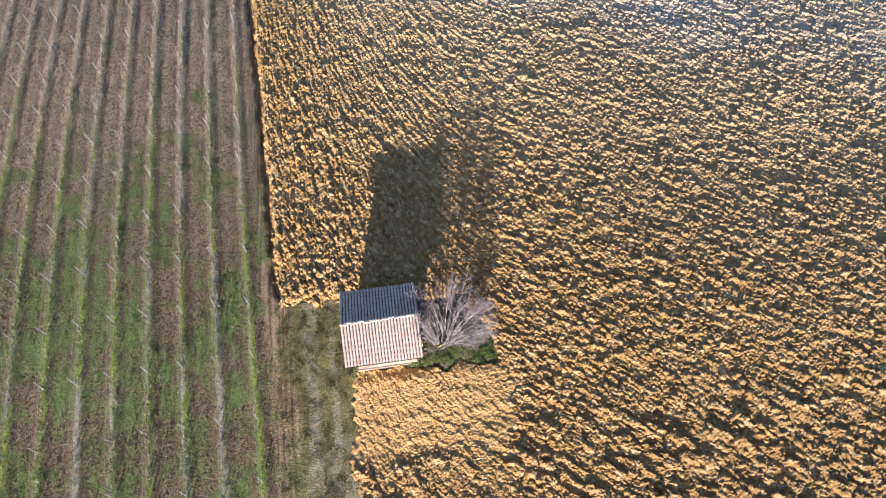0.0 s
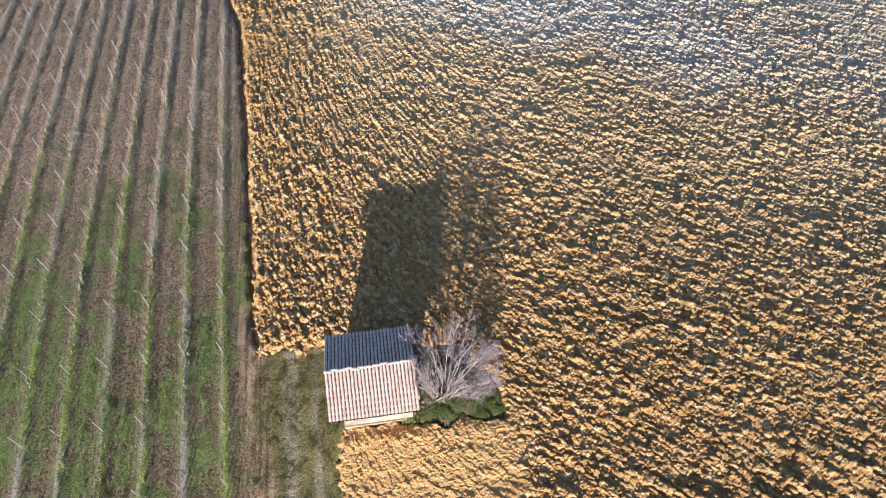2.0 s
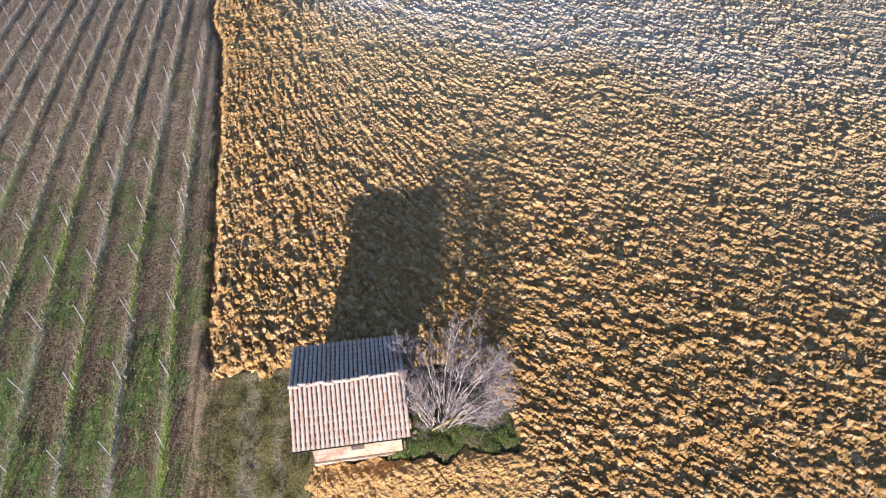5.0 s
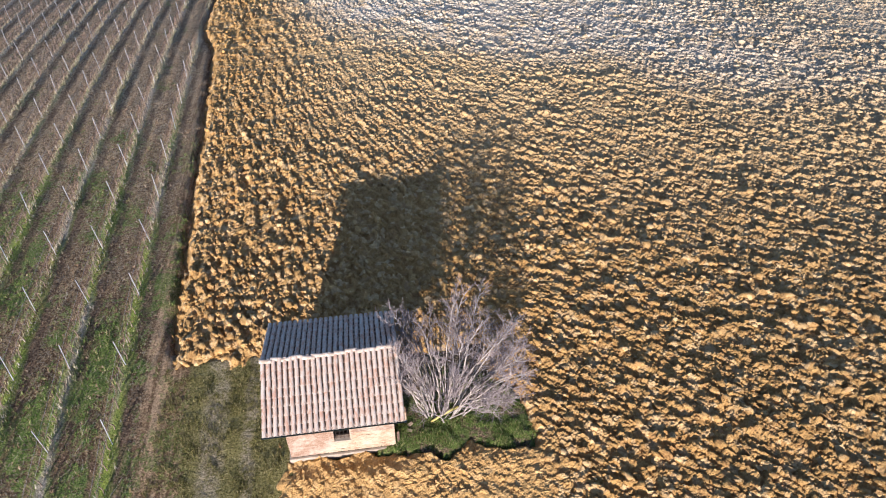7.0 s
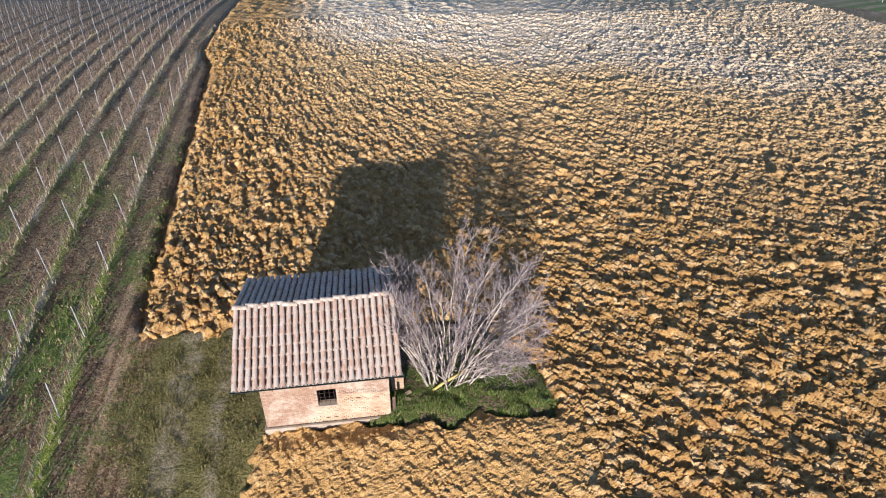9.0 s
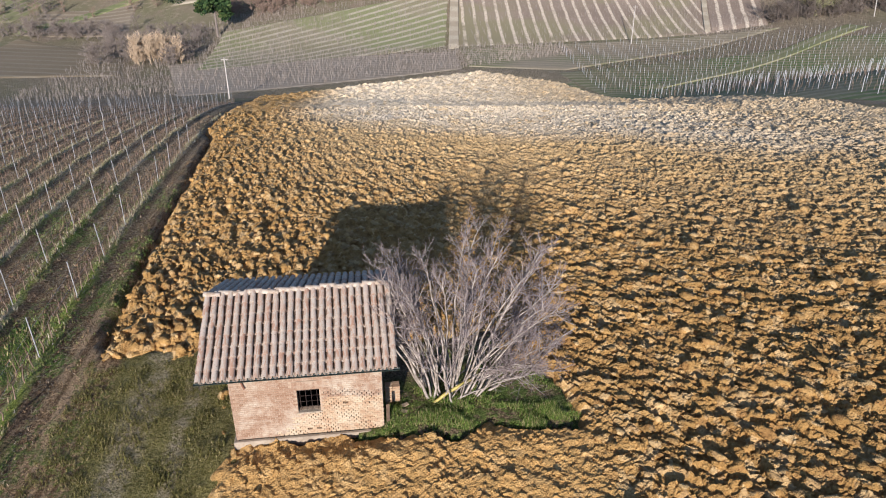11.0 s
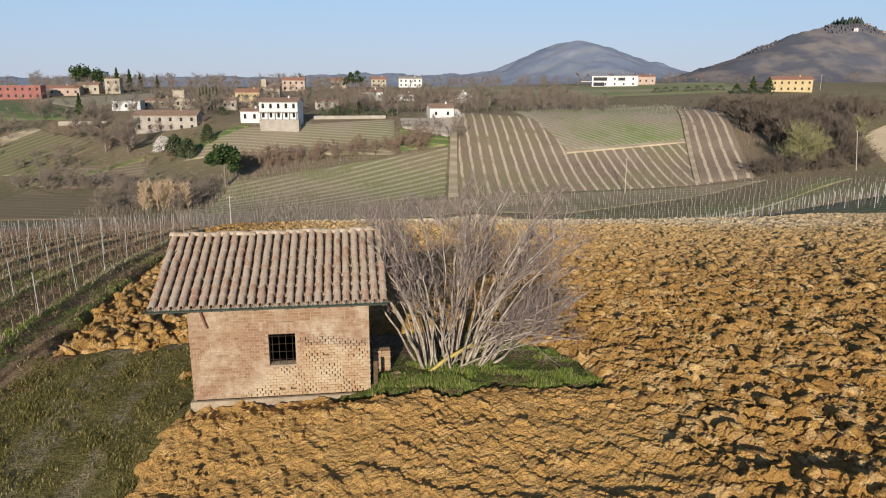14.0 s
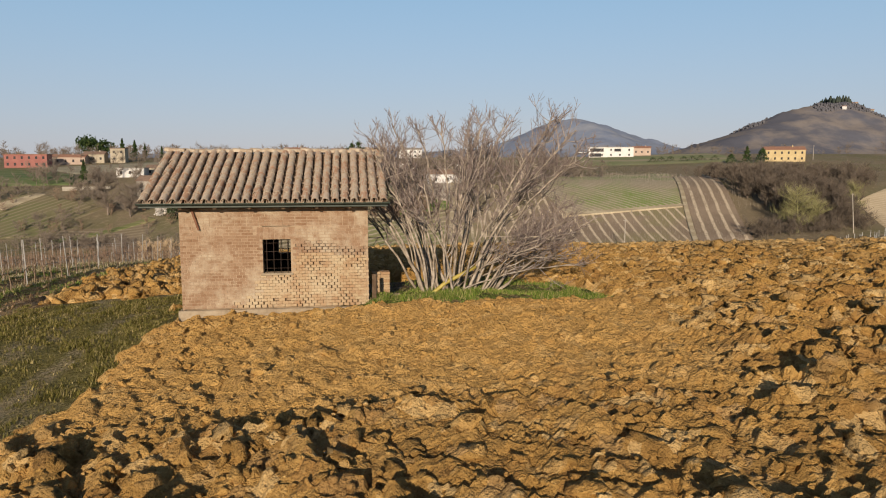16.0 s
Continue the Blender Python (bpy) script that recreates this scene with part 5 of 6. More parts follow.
slope_patch("manor_lawn", ((-47, 217), (-44.5, 216), (-30, 235), (-33, 237)), stripe_material("manor_lawn_floor", (0.12, 0.17, 0.055), (0.165, 0.20, 0.07), (0.27, 0.27, 0.12), 5.0, 0.3, 0.95, 0.2), "bright green lawn below the manor", 0.5, 40, "grass")
slope_patch("yard_lawn", ((19, 209), (36, 214), (37, 220), (21, 231)), stripe_material("yard_lawn_floor", (0.12, 0.18, 0.055), (0.165, 0.215, 0.07), (0.27, 0.27, 0.12), 5.0, 0.3, 0.95, 0.2), "bright green lawn below the shed", 0.55, 40, "grass")
slope_patch("shed_yard", ((22, 232), (38, 221), (45, 246), (22, 244)), stripe_material("shed_yard_floor", (0.36, 0.315, 0.255), (0.44, 0.39, 0.325), (0.48, 0.43, 0.36), 5.0, 0.3, 0.95, 0.2), "pale gravel yard in front of the shed", 0.5, 40, "yard")
slope_patch("meadow_green", ((-150, 262), (-99, 264), (-110, 297), (-150, 327)), stripe_material("meadow_floor", (0.10, 0.15, 0.06), (0.15, 0.18, 0.08), (0.22, 0.21, 0.12), 9.0, 0.3, 0.9, 0.12),
            "green winter meadow below the village", 0.3, category="meadow")
slope_patch("meadow_grey", ((-110, 298), (-80, 330), (-91, 366), (-138, 330)), stripe_material("grey_meadow_floor", (0.27, 0.25, 0.18), (0.32, 0.295, 0.21), (0.36, 0.33, 0.25), 9.0, 0.3, 0.9, 0.12),
            "grey-green stubble field below the village", 0.3, category="field")
slope_patch("sandy_track", ((-122, 230), (-110, 234), (-103, 250), (-106, 252)), M_LANE, "bare sandy track on the slope", 0.55, 40, "lane")
slope_patch("plain_fields", ((60, 335), (215, 345), (260, 470), (40, 470)), stripe_material("plain_field_floor", (0.19, 0.22, 0.10), (0.26, 0.25, 0.14), (0.33, 0.28, 0.19), 40.0, 0.1, 0.99, 0.2),
            "green fields on the plateau", 0.3, category="field")
slope_patch("bare_slope", ((174, 188), (225, 205), (235, 248), (186, 218)), stripe_material("bare_slope_floor", (0.44, 0.35, 0.235), (0.54, 0.44, 0.30), (0.60, 0.51, 0.37), 2.5, 0.5, 0.85, 0.2),
            "bare sandy slope", 0.5, category="slope")
slope_patch("vineyard_right", ((58, 32), (165, 34), (190, 176), (48, 140)), stripe_material("right_vineyard_floor", (0.150, 0.155, 0.072), (0.23, 0.20, 0.122), (0.28, 0.24, 0.15), 2.6, 0.2, 0.98, 0.3, (0.125, 0.170, 0.058)),
            "dark grassy vineyard floor beyond the field", 0.12, 110)
slope_patch("green_track", ((60, 118), (64, 116), (150, 172), (146, 175)), stripe_material("green_track_floor", (0.18, 0.19, 0.085), (0.23, 0.22, 0.11), (0.27, 0.25, 0.15), 3.0, 0.5, -0.8, 0.2), "light green grass track through the vineyard", 0.42, 60, "track")
slope_patch("valley_vineyard", ((-30, 122), (30, 146), (32, 166), (-40, 160)), stripe_material("valley_vineyard_floor", (0.285, 0.232, 0.165), (0.335, 0.275, 0.20), (0.38, 0.315, 0.235), 2.4, 0.3, 0.95, 0.3),
            "grey-brown vineyard floor in the valley", 0.15)
slope_patch("valley_grass", ((31, 148), (52, 141), (128, 176), (31, 167)), stripe_material("valley_grass_floor", (0.245, 0.205, 0.13), (0.30, 0.245, 0.165), (0.34, 0.285, 0.19), 2.4, 0.3, 0.95, 0.3, (0.205, 0.20, 0.10)),
            "olive-brown vineyard floor at the foot of the field", 0.22, category="grass")

# posts and vines of the farther vineyards
fr = random.Random(9)
rp, rv, vv = Sticks(), Sticks(), Sticks()
M_PALE_POST = simple("pale_concrete_post", (0.34, 0.33, 0.315), (0.48, 0.465, 0.44), 1.0, 0.9, 0.2, 0.0)
M_STAKE = simple("sunbleached_stake", (0.25, 0.20, 0.155), (0.38, 0.325, 0.265), 1.0, 0.95, 0.1, 0.0)


def upright(st, x, y, h, r, lean=0.05):
    z = gz(x, y)
    st.tube([Vector((x, y, z - 0.2)), Vector((x + fr.uniform(-lean, lean) * h, y + fr.uniform(-lean, lean) * h, z + h))], [r, r * 0.9], 3)


for i in range(52):
    for j in range(31):
        x, y = 46 + j * 4.3 + i * 0.25 + fr.uniform(-0.3, 0.3), 36 + i * 2.7 - j * 0.2
        if x < float(right_edge(y)) + 1.5 or y > 168:
            continue
        upright(rp, x, y, 1.95, 0.042, 0.05)
        for m in range(4):
            upright(rv, x + 1.0 * (m + 0.5), y, fr.uniform(0.7, 1.3), 0.03, 0.2)
for i in range(5000):
    x = fr.uniform(-60, 60)
    y = fr.uniform(max(124 + (x + 30) * 0.38, 118), 170)
    upright(vv, x, y, fr.uniform(0.6, 1.4), 0.035, 0.15)
for i in range(2600):
    s, t = fr.random(), fr.random()
    x = 30 + 92 * s
    y = 172 + (84 - 42 * s) * t
    x = round(x / 1.7) * 1.7
    upright(vv, x, y, fr.uniform(0.8, 1.6), 0.035, 0.08)
for i in range(2400):
    x = fr.uniform(-38, 30)
    y = 168 + round(fr.uniform(0, 22 + (x + 38) * 0.3) / 3.1) * 3.1 + 0.29 * (x + 38) * 0.5
    upright(vv, x, y, fr.uniform(0.7, 1.5), 0.035, 0.08)
for i in range(2000):
    upright(vv, 75 + fr.uniform(0, 70), 210 + fr.uniform(0, 80), fr.uniform(1.0, 1.7), 0.035, 0.06)
tagged(new("slope_posts", rp.mesh("slope_posts", M_PALE_POST)), "pale posts of the vineyard beyond the field", "posts", kind="stuff")
tagged(new("slope_vines", rv.mesh("slope_vines", M_VINE)), "bare vines of the vineyard beyond the field", "vines", kind="stuff")
tagged(new("valley_vines", vv.mesh("valley_vines", M_STAKE)), "bare vines and stakes on the far slopes", "vines", kind="stuff")

# ---- far trees ----
M_WOOD = simple("winter_wood_bark", (0.125, 0.102, 0.085), (0.215, 0.178, 0.148), 0.5, 0.95, 0.1, 0.0)
M_RAVINE = simple("dark_ravine_bark", (0.080, 0.064, 0.051), (0.17, 0.138, 0.112), 0.5, 0.95, 0.1, 0.0)
M_BRUSH = simple("reddish_brush", (0.165, 0.115, 0.085), (0.25, 0.18, 0.135), 0.6, 0.95, 0.1, 0.0)
M_WILLOW = simple("budding_willow_bark", (0.20, 0.19, 0.085), (0.31, 0.29, 0.15), 0.5, 0.95, 0.1, 0.0)
M_REED = simple("dry_reed", (0.36, 0.26, 0.16), (0.48, 0.37, 0.25), 0.8, 0.95, 0.1, 0.0)
M_EVERGREEN = blade_material("evergreen_leaf", (0.016, 0.034, 0.012), (0.040, 0.070, 0.020), (0.075, 0.10, 0.030))
M_OLIVE = blade_material("olive_leaf", (0.030, 0.045, 0.020), (0.060, 0.080, 0.035), (0.09, 0.10, 0.05))
M_BLOSSOM = blade_material("blossom_petal", (0.55, 0.52, 0.48), (0.66, 0.62, 0.58), (0.40, 0.36, 0.32))


def wild_tree(st, x, y, z, h, spread, rr, dense=1.0, thin=1.0):
    """A bare tree: a trunk, limbs and many fine twigs."""
    top = Vector((x + rr.uniform(-0.1, 0.1) * h, y + rr.uniform(-0.1, 0.1) * h, z + h * 0.9))
    base = Vector((x, y, z - 0.3))
    st.tube([base, base.lerp(top, 0.5), top], [0.016 * h, 0.010 * h, 0.003 * h], 5)
    for i in range(int(18 * dense)):
        t = rr.uniform(0.10, 0.9)
        p = base.lerp(top, t)
        a = rr.uniform(0, 6.28)
        reach = spread * rr.uniform(0.4, 1.0) * (1.15 - 0.7 * abs(t - 0.35))
        q = p + Vector((math.cos(a) * reach, math.sin(a) * reach, h * rr.uniform(0.08, 0.26)))
        st.tube([p, p.lerp(q, 0.5) + Vector((0, 0, 0.03 * h)), q], [0.0045 * h, 0.003 * h, 0.0015 * h], 3)
        for j in range(int(20 * dense)):
            w = p.lerp(q, rr.uniform(0.15, 1.0))
            e = w + Vector((rr.gauss(0, 0.115) * h, rr.gauss(0, 0.115) * h, rr.uniform(0.0, 0.24) * h))
            o = 0.0034 * h * thin
            b0 = len(st.v)
            st.v += [w + Vector((-o, 0, 0)), w + Vector((o, o * 0.5, 0)), e]
            st.f.append((b0, b0 + 1, b0 + 2))


def bare_tree(x, y, h, spread, material, label, seed, name="bare_tree"):
    rr = random.Random(seed)
    st = Sticks()
    wild_tree(st, 0, 0, 0, h, spread, rr, 2.2, 1.1)
    ob = tagged(empty(name, pose(x, y, gz(x, y))), label, "tree")
    trunk = Sticks()
    trunk.tube([Vector((0, 0, -0.4)), Vector((0.05 * h * rr.uniform(-1, 1), 0, h * 0.3))], [0.03 * h, 0.02 * h], 6)
    child("trunk", trunk.mesh("trunk", material), ob)
    child("crown", st.mesh("crown", material), ob)
    return ob


def leafy(x, y, h, w, kind, material, label, seed, n=900, name="evergreen_tree"):
    """A tree or bush with a trunk and a crown of many small leaf clumps."""
    rr = random.Random(seed)
    vs, fs = [], []
    lobes = [(rr.uniform(-0.3, 0.3) * w, rr.uniform(-0.3, 0.3) * w, rr.uniform(0.40, 0.85) * h, rr.uniform(0.2, 0.34) * w) for _ in range(7)]
    for i in range(n):
        if kind == "cone":
            t = rr.random() ** 0.7
            r = w / 2 * (1 - t) * rr.uniform(0.35, 1.0) * (0.75 + 0.25 * math.sin(t * 30))
            a = rr.uniform(0, 6.28)
            c = Vector((math.cos(a) * r, math.sin(a) * r, h * (0.05 + 0.95 * t)))
        elif kind == "bush":
            a, b = rr.uniform(0, 6.28), rr.uniform(0, 1.5)
            r = w / 2 * rr.uniform(0.55, 1.0)
            c = Vector((math.cos(a) * r * math.cos(b), math.sin(a) * r * math.cos(b), h * math.sin(b) * rr.uniform(0.7, 1)))
        else:
            l = rr.choice(lobes)
            d = Vector((rr.gauss(0, 1), rr.gauss(0, 1), rr.gauss(0, 0.7))).normalized() * l[3] * rr.uniform(0.5, 1.05)
            c = Vector(l[:3]) + d
        size = 0.055 * (w + h) / 2 * rr.uniform(0.6, 1.3)
        u = Vector((rr.gauss(0, 1), rr.gauss(0, 1), rr.gauss(0, 1))).normalized()
        v = u.orthogonal().normalized()
        b0 = len(vs)
        vs += [tuple(c + u * size), tuple(c + v * size * 0.7), tuple(c - u * size * 0.8), tuple(c - v * size * 0.6)]
        fs.append((b0, b0 + 1, b0 + 2, b0 + 3))
    ob = tagged(empty(name, pose(x, y, gz(x, y))), label, "tree" if kind != "bush" else "bush")
    trunk = Sticks()
    trunk.tube([Vector((0, 0, -0.4)), Vector((0, 0, h * 0.45)), Vector((0, 0, h * 0.8))], [0.03 * h, 0.022 * h, 0.008 * h], 6)
    child("trunk", trunk.mesh("trunk", M_WOOD), ob)
    child("crown", mesh_of("crown", vs, fs, material), ob)
    return ob


leafy(-95.6, 265.6, 9.0, 5.5, "cone", M_EVERGREEN, "tall dark conifer on the slope", 1)
leafy(-30.5, 182.2, 13.0, 8.5, "lobes", M_EVERGREEN, "dark round-headed evergreen in the valley", 2, 1500)
for i, (x, y, h, w) in enumerate(((-141, 398, 13, 12), (-131, 398, 11, 9), (-122, 400, 11, 8), (-116, 402, 10, 7), (-110, 400, 8, 5), (-101, 400, 7, 4))):
    leafy(x, y, h, w, "lobes" if i < 2 else "cone", M_EVERGREEN, "dark parkland conifer behind the village", 10 + i)
for i, (x, y, h, w) in enumerate(((-46, 211, 6, 7), (-51, 216, 6.5, 7), (-42, 222, 6, 5))):
    leafy(x, y, h, w, "bush", M_OLIVE, "rounded dark olive tree on the slope", 20 + i, 900, "olive_tree")
leafy(-55.9, 221.5, 5.0, 7.0, "bush", M_BLOSSOM, "white blossoming fruit tree", 30, 900, "blossom_tree")
leafy(43, 246, 3.2, 5.5, "bush", M_BLOSSOM, "pale blossoming tree beside the shed", 31, 500, "blossom_tree")
for i in range(6):
    leafy(-55.5 + i * 1.25, 283 + 0.3 * i, 8.5 + (i % 3) * 0.5, 1.6, "cone", M_EVERGREEN, "slender dark cypress in a short row", 40 + i, 300, "cypress")
for i, (x, y, h, w) in enumerate(((211, 332, 9, 9), (219, 331, 8, 7), (204, 335, 5, 6))):
    leafy(x, y, h, w, "cone" if i == 0 else "bush", M_EVERGREEN, "dark garden conifer beside the yellow house", 50 + i, 700)
for i in range(5):
    leafy(3 + i * 2.2, 392 + i, 8 + (i % 2) * 3, 4.5, "lobes", M_EVERGREEN, "dark pine above the village roofs", 60 + i, 350)
for i in range(7):
    leafy(168 + i * 6, 352 + 2 * (i % 3), 3.0, 6, "bush", M_OLIVE, "dark shrub along the plateau edge", 80 + i, 250, "shrub")
vr2 = random.Random(77)
for i in range(16):
    leafy(vr2.uniform(-70, 70), vr2.uniform(252, 330), vr2.uniform(2.5, 5), vr2.uniform(3.5, 6.5), "bush", M_OLIVE, "dark evergreen garden shrub in the village", 100 + i, 350, "shrub")
for i in range(9):
    leafy(-6 + i * 3.2, 249.5 + vr2.uniform(-0.5, 1.0), vr2.uniform(2.0, 3.6), 3.4, "bush", M_OLIVE, "clipped dark hedge bush beside the manor", 130 + i, 260, "shrub")
bare_tree(-76, 229, 15, 7, M_WOOD, "large bare tree with a dense brown crown", 1)
bare_tree(-68, 226, 11, 5, M_WOOD, "bare tree with a dense brown crown", 2)
bare_tree(141, 184.5, 14.0, 7.5, M_WILLOW, "budding willow with yellowish-green twigs", 3, "willow")
bare_tree(149, 187, 10, 4.5, M_WILLOW, "budding willow with yellowish-green twigs", 4, "willow")
bare_tree(174, 203, 11, 3.5, M_WILLOW, "slim bare birch at the wood's edge", 5, "birch")


def grove(name, spots, hmin, hmax, material, label, seed, dense=0.9, wide=0.36, thin=1.0):
    rr = random.Random(seed)
    st = Sticks()
    for x, y in spots(rr):
        h = rr.uniform(hmin, hmax) * (1 - 0.5 * float(ss(215, 265, y)) * (x > 135 and y < 300))
        wild_tree(st, x, y, gz(x, y), h, h * wide, rr, dense, thin)
    return tagged(new(name, st.mesh(name, material, False)), label, "woods", kind="stuff")


def ravine(rr):
    spots = [(146 + 66 * s + rr.uniform(-4, 4), 205 + 75 * t + 12 * s + rr.uniform(-4, 4)) for s, t in [(rr.random(), rr.random()) for _ in range(260)] if t < 0.95]
    spots += [(rr.uniform(144, 172), rr.uniform(189, 210)) for _ in range(40)]
    return [(x, y) for x, y in spots if y > 236 or x < 170 + (y - 189) * 0.72]


grove("ravine_wood", ravine, 8, 13, M_RAVINE, "dense bare wood filling the ravine", 1, 0.92, 0.36, 2.3)
grove("ravine_brush", lambda rr: [(124 + 46 * s + rr.uniform(-3, 3), 180 + 8 * s + rr.uniform(-2, 4)) for s in [rr.random() for _ in range(80)]], 3.0, 6.5, M_RAVINE, "dark brambles along the foot of the ravine", 9, 0.8, 0.5, 2.2)
grove("village_trees", lambda rr: [(rr.uniform(-75, 110), rr.uniform(254, 345)) for _ in range(470)] + [(rr.uniform(-120, -55), rr.uniform(238, 282)) for _ in range(40)] + [(rr.uniform(-190, 0), rr.uniform(345, 420)) for _ in range(90)], 4.0, 8.5, M_WOOD, "bare trees among the village houses", 2, 0.82, 0.42, 2.0)
grove("valley_brush", lambda rr: [(-92 + 36 * s + rr.uniform(-3, 3), 200 - 8 * s + rr.uniform(-4, 3)) for s in [rr.random() for _ in range(60)]] + [(rr.uniform(-58, -33), rr.uniform(158, 186)) for _ in range(70)] + [(rr.uniform(-98, -80), rr.uniform(204, 230)) for _ in range(18)], 2.5, 5.5, M_WOOD, "grey-brown brush along the valley floor", 3, 0.8, 0.5, 2.2)
grove("hedge_brush", lambda rr: [(-32 + 62 * s + rr.uniform(-2, 2), 196 + 18 * s + rr.uniform(-3.5, 5.5)) for s in [rr.random() for _ in range(150)]], 2.5, 5.0, M_BRUSH, "reddish-brown hedge between the terraces", 4, 0.8, 0.5, 2.2)
grove("slope_brush", lambda rr: [(rr.uniform(-110, -45), rr.uniform(205, 245)) for _ in range(26)], 2.0, 5.0, M_BRUSH, "scattered reddish shrubs on the slope", 5, 0.8, 0.5, 2.2)
grove("yard_brush", lambda rr: [(rr.uniform(22, 45), rr.uniform(214, 236)) for _ in range(18)], 3, 5, M_WOOD, "bare shrubs below the white shed", 6, 0.8, 0.5, 2.0)
grove("far_woods", lambda rr: [(rr.uniform(-260, 420), rr.uniform(420, 640)) for _ in range(240)], 5, 10, M_WOOD, "bare tree lines on the plateau", 7, 0.7, 0.5, 2.6)
grove("reed_bed", lambda rr: [(-42 + rr.uniform(-5, 6), 163 + rr.uniform(-4, 4)) for _ in range(30)], 4, 7, M_REED, "dry straw-coloured reeds in the valley", 8, 0.8, 0.3, 2.2)

# ---- poles ----
M_POLE = simple("weathered_pole_wood", (0.28, 0.25, 0.21), (0.42, 0.38, 0.33), 2.0, 0.9, 0.2, 0.2)


def utility_pole(x, y, h, lean, label):
    ob = tagged(empty("utility_pole", pose(x, y, gz(x, y), 0, lean, 0)), label, "pole")
    s = Sticks()
    s.tube([Vector((0, 0, -0.5)), Vector((0, 0, h))], [0.16, 0.10], 8)
    child("shaft", s.mesh("shaft", M_POLE), ob)
    boxed("crossarm", (-0.6, 0.6, -0.05, 0.05, h - 0.45, h - 0.35), M_POLE, ob)
    for xx in (-0.5, 0.5):
        boxed("insulator", (xx - 0.04, xx + 0.04, -0.04, 0.04, h - 0.35, h - 0.2), M_POST, ob)


utility_pole(78.2, 167.6, 10.0, 0, "weathered wooden utility pole in the valley")
utility_pole(158.5, 182.5, 12.5, -6, "leaning wooden utility pole at the wood's edge")
utility_pole(-18.6, 116.4, 7.5, 0, "weathered wooden utility pole behind the vineyard")
utility_pole(60.5, 271.3, 6.0, 0, "pale utility pole above the striped vineyard")
utility_pole(258, 345, 8.0, 0, "pale utility pole beside the yellow house")

# ---- village ----
M_WHITE = simple("white_house_plaster", (0.53, 0.525, 0.515), (0.64, 0.635, 0.625), 0.4, 0.9, 0.2, 0.1)
M_CREAM = simple("cream_house_plaster", (0.34, 0.295, 0.225), (0.42, 0.37, 0.29), 0.4, 0.9, 0.2, 0.1)
M_YELL = simple("yellow_house_plaster", (0.42, 0.325, 0.175), (0.50, 0.40, 0.23), 0.4, 0.9, 0.2, 0.1)
M_RED = simple("red_house_plaster", (0.25, 0.10, 0.09), (0.32, 0.14, 0.12), 0.4, 0.9, 0.2, 0.1)
M_STONE = simple("grey_house_plaster", (0.27, 0.24, 0.205), (0.38, 0.345, 0.30), 0.5, 0.9, 0.2, 0.1)
M_PINK = simple("pinkish_house_plaster", (0.36, 0.275, 0.225), (0.44, 0.345, 0.285), 0.4, 0.9, 0.2, 0.1)
M_ROOF = simple("far_tile_roof", (0.26, 0.135, 0.092), (0.36, 0.20, 0.14), 0.8, 0.9, 0.2, 0.2)
M_ROOF_BROWN = simple("far_brown_roof", (0.20, 0.135, 0.10), (0.29, 0.20, 0.15), 0.8, 0.9, 0.2, 0.2)
M_GLASS = Mat("dark_window_glass", 0.15, 0.5).color((0.02, 0.022, 0.026)).m


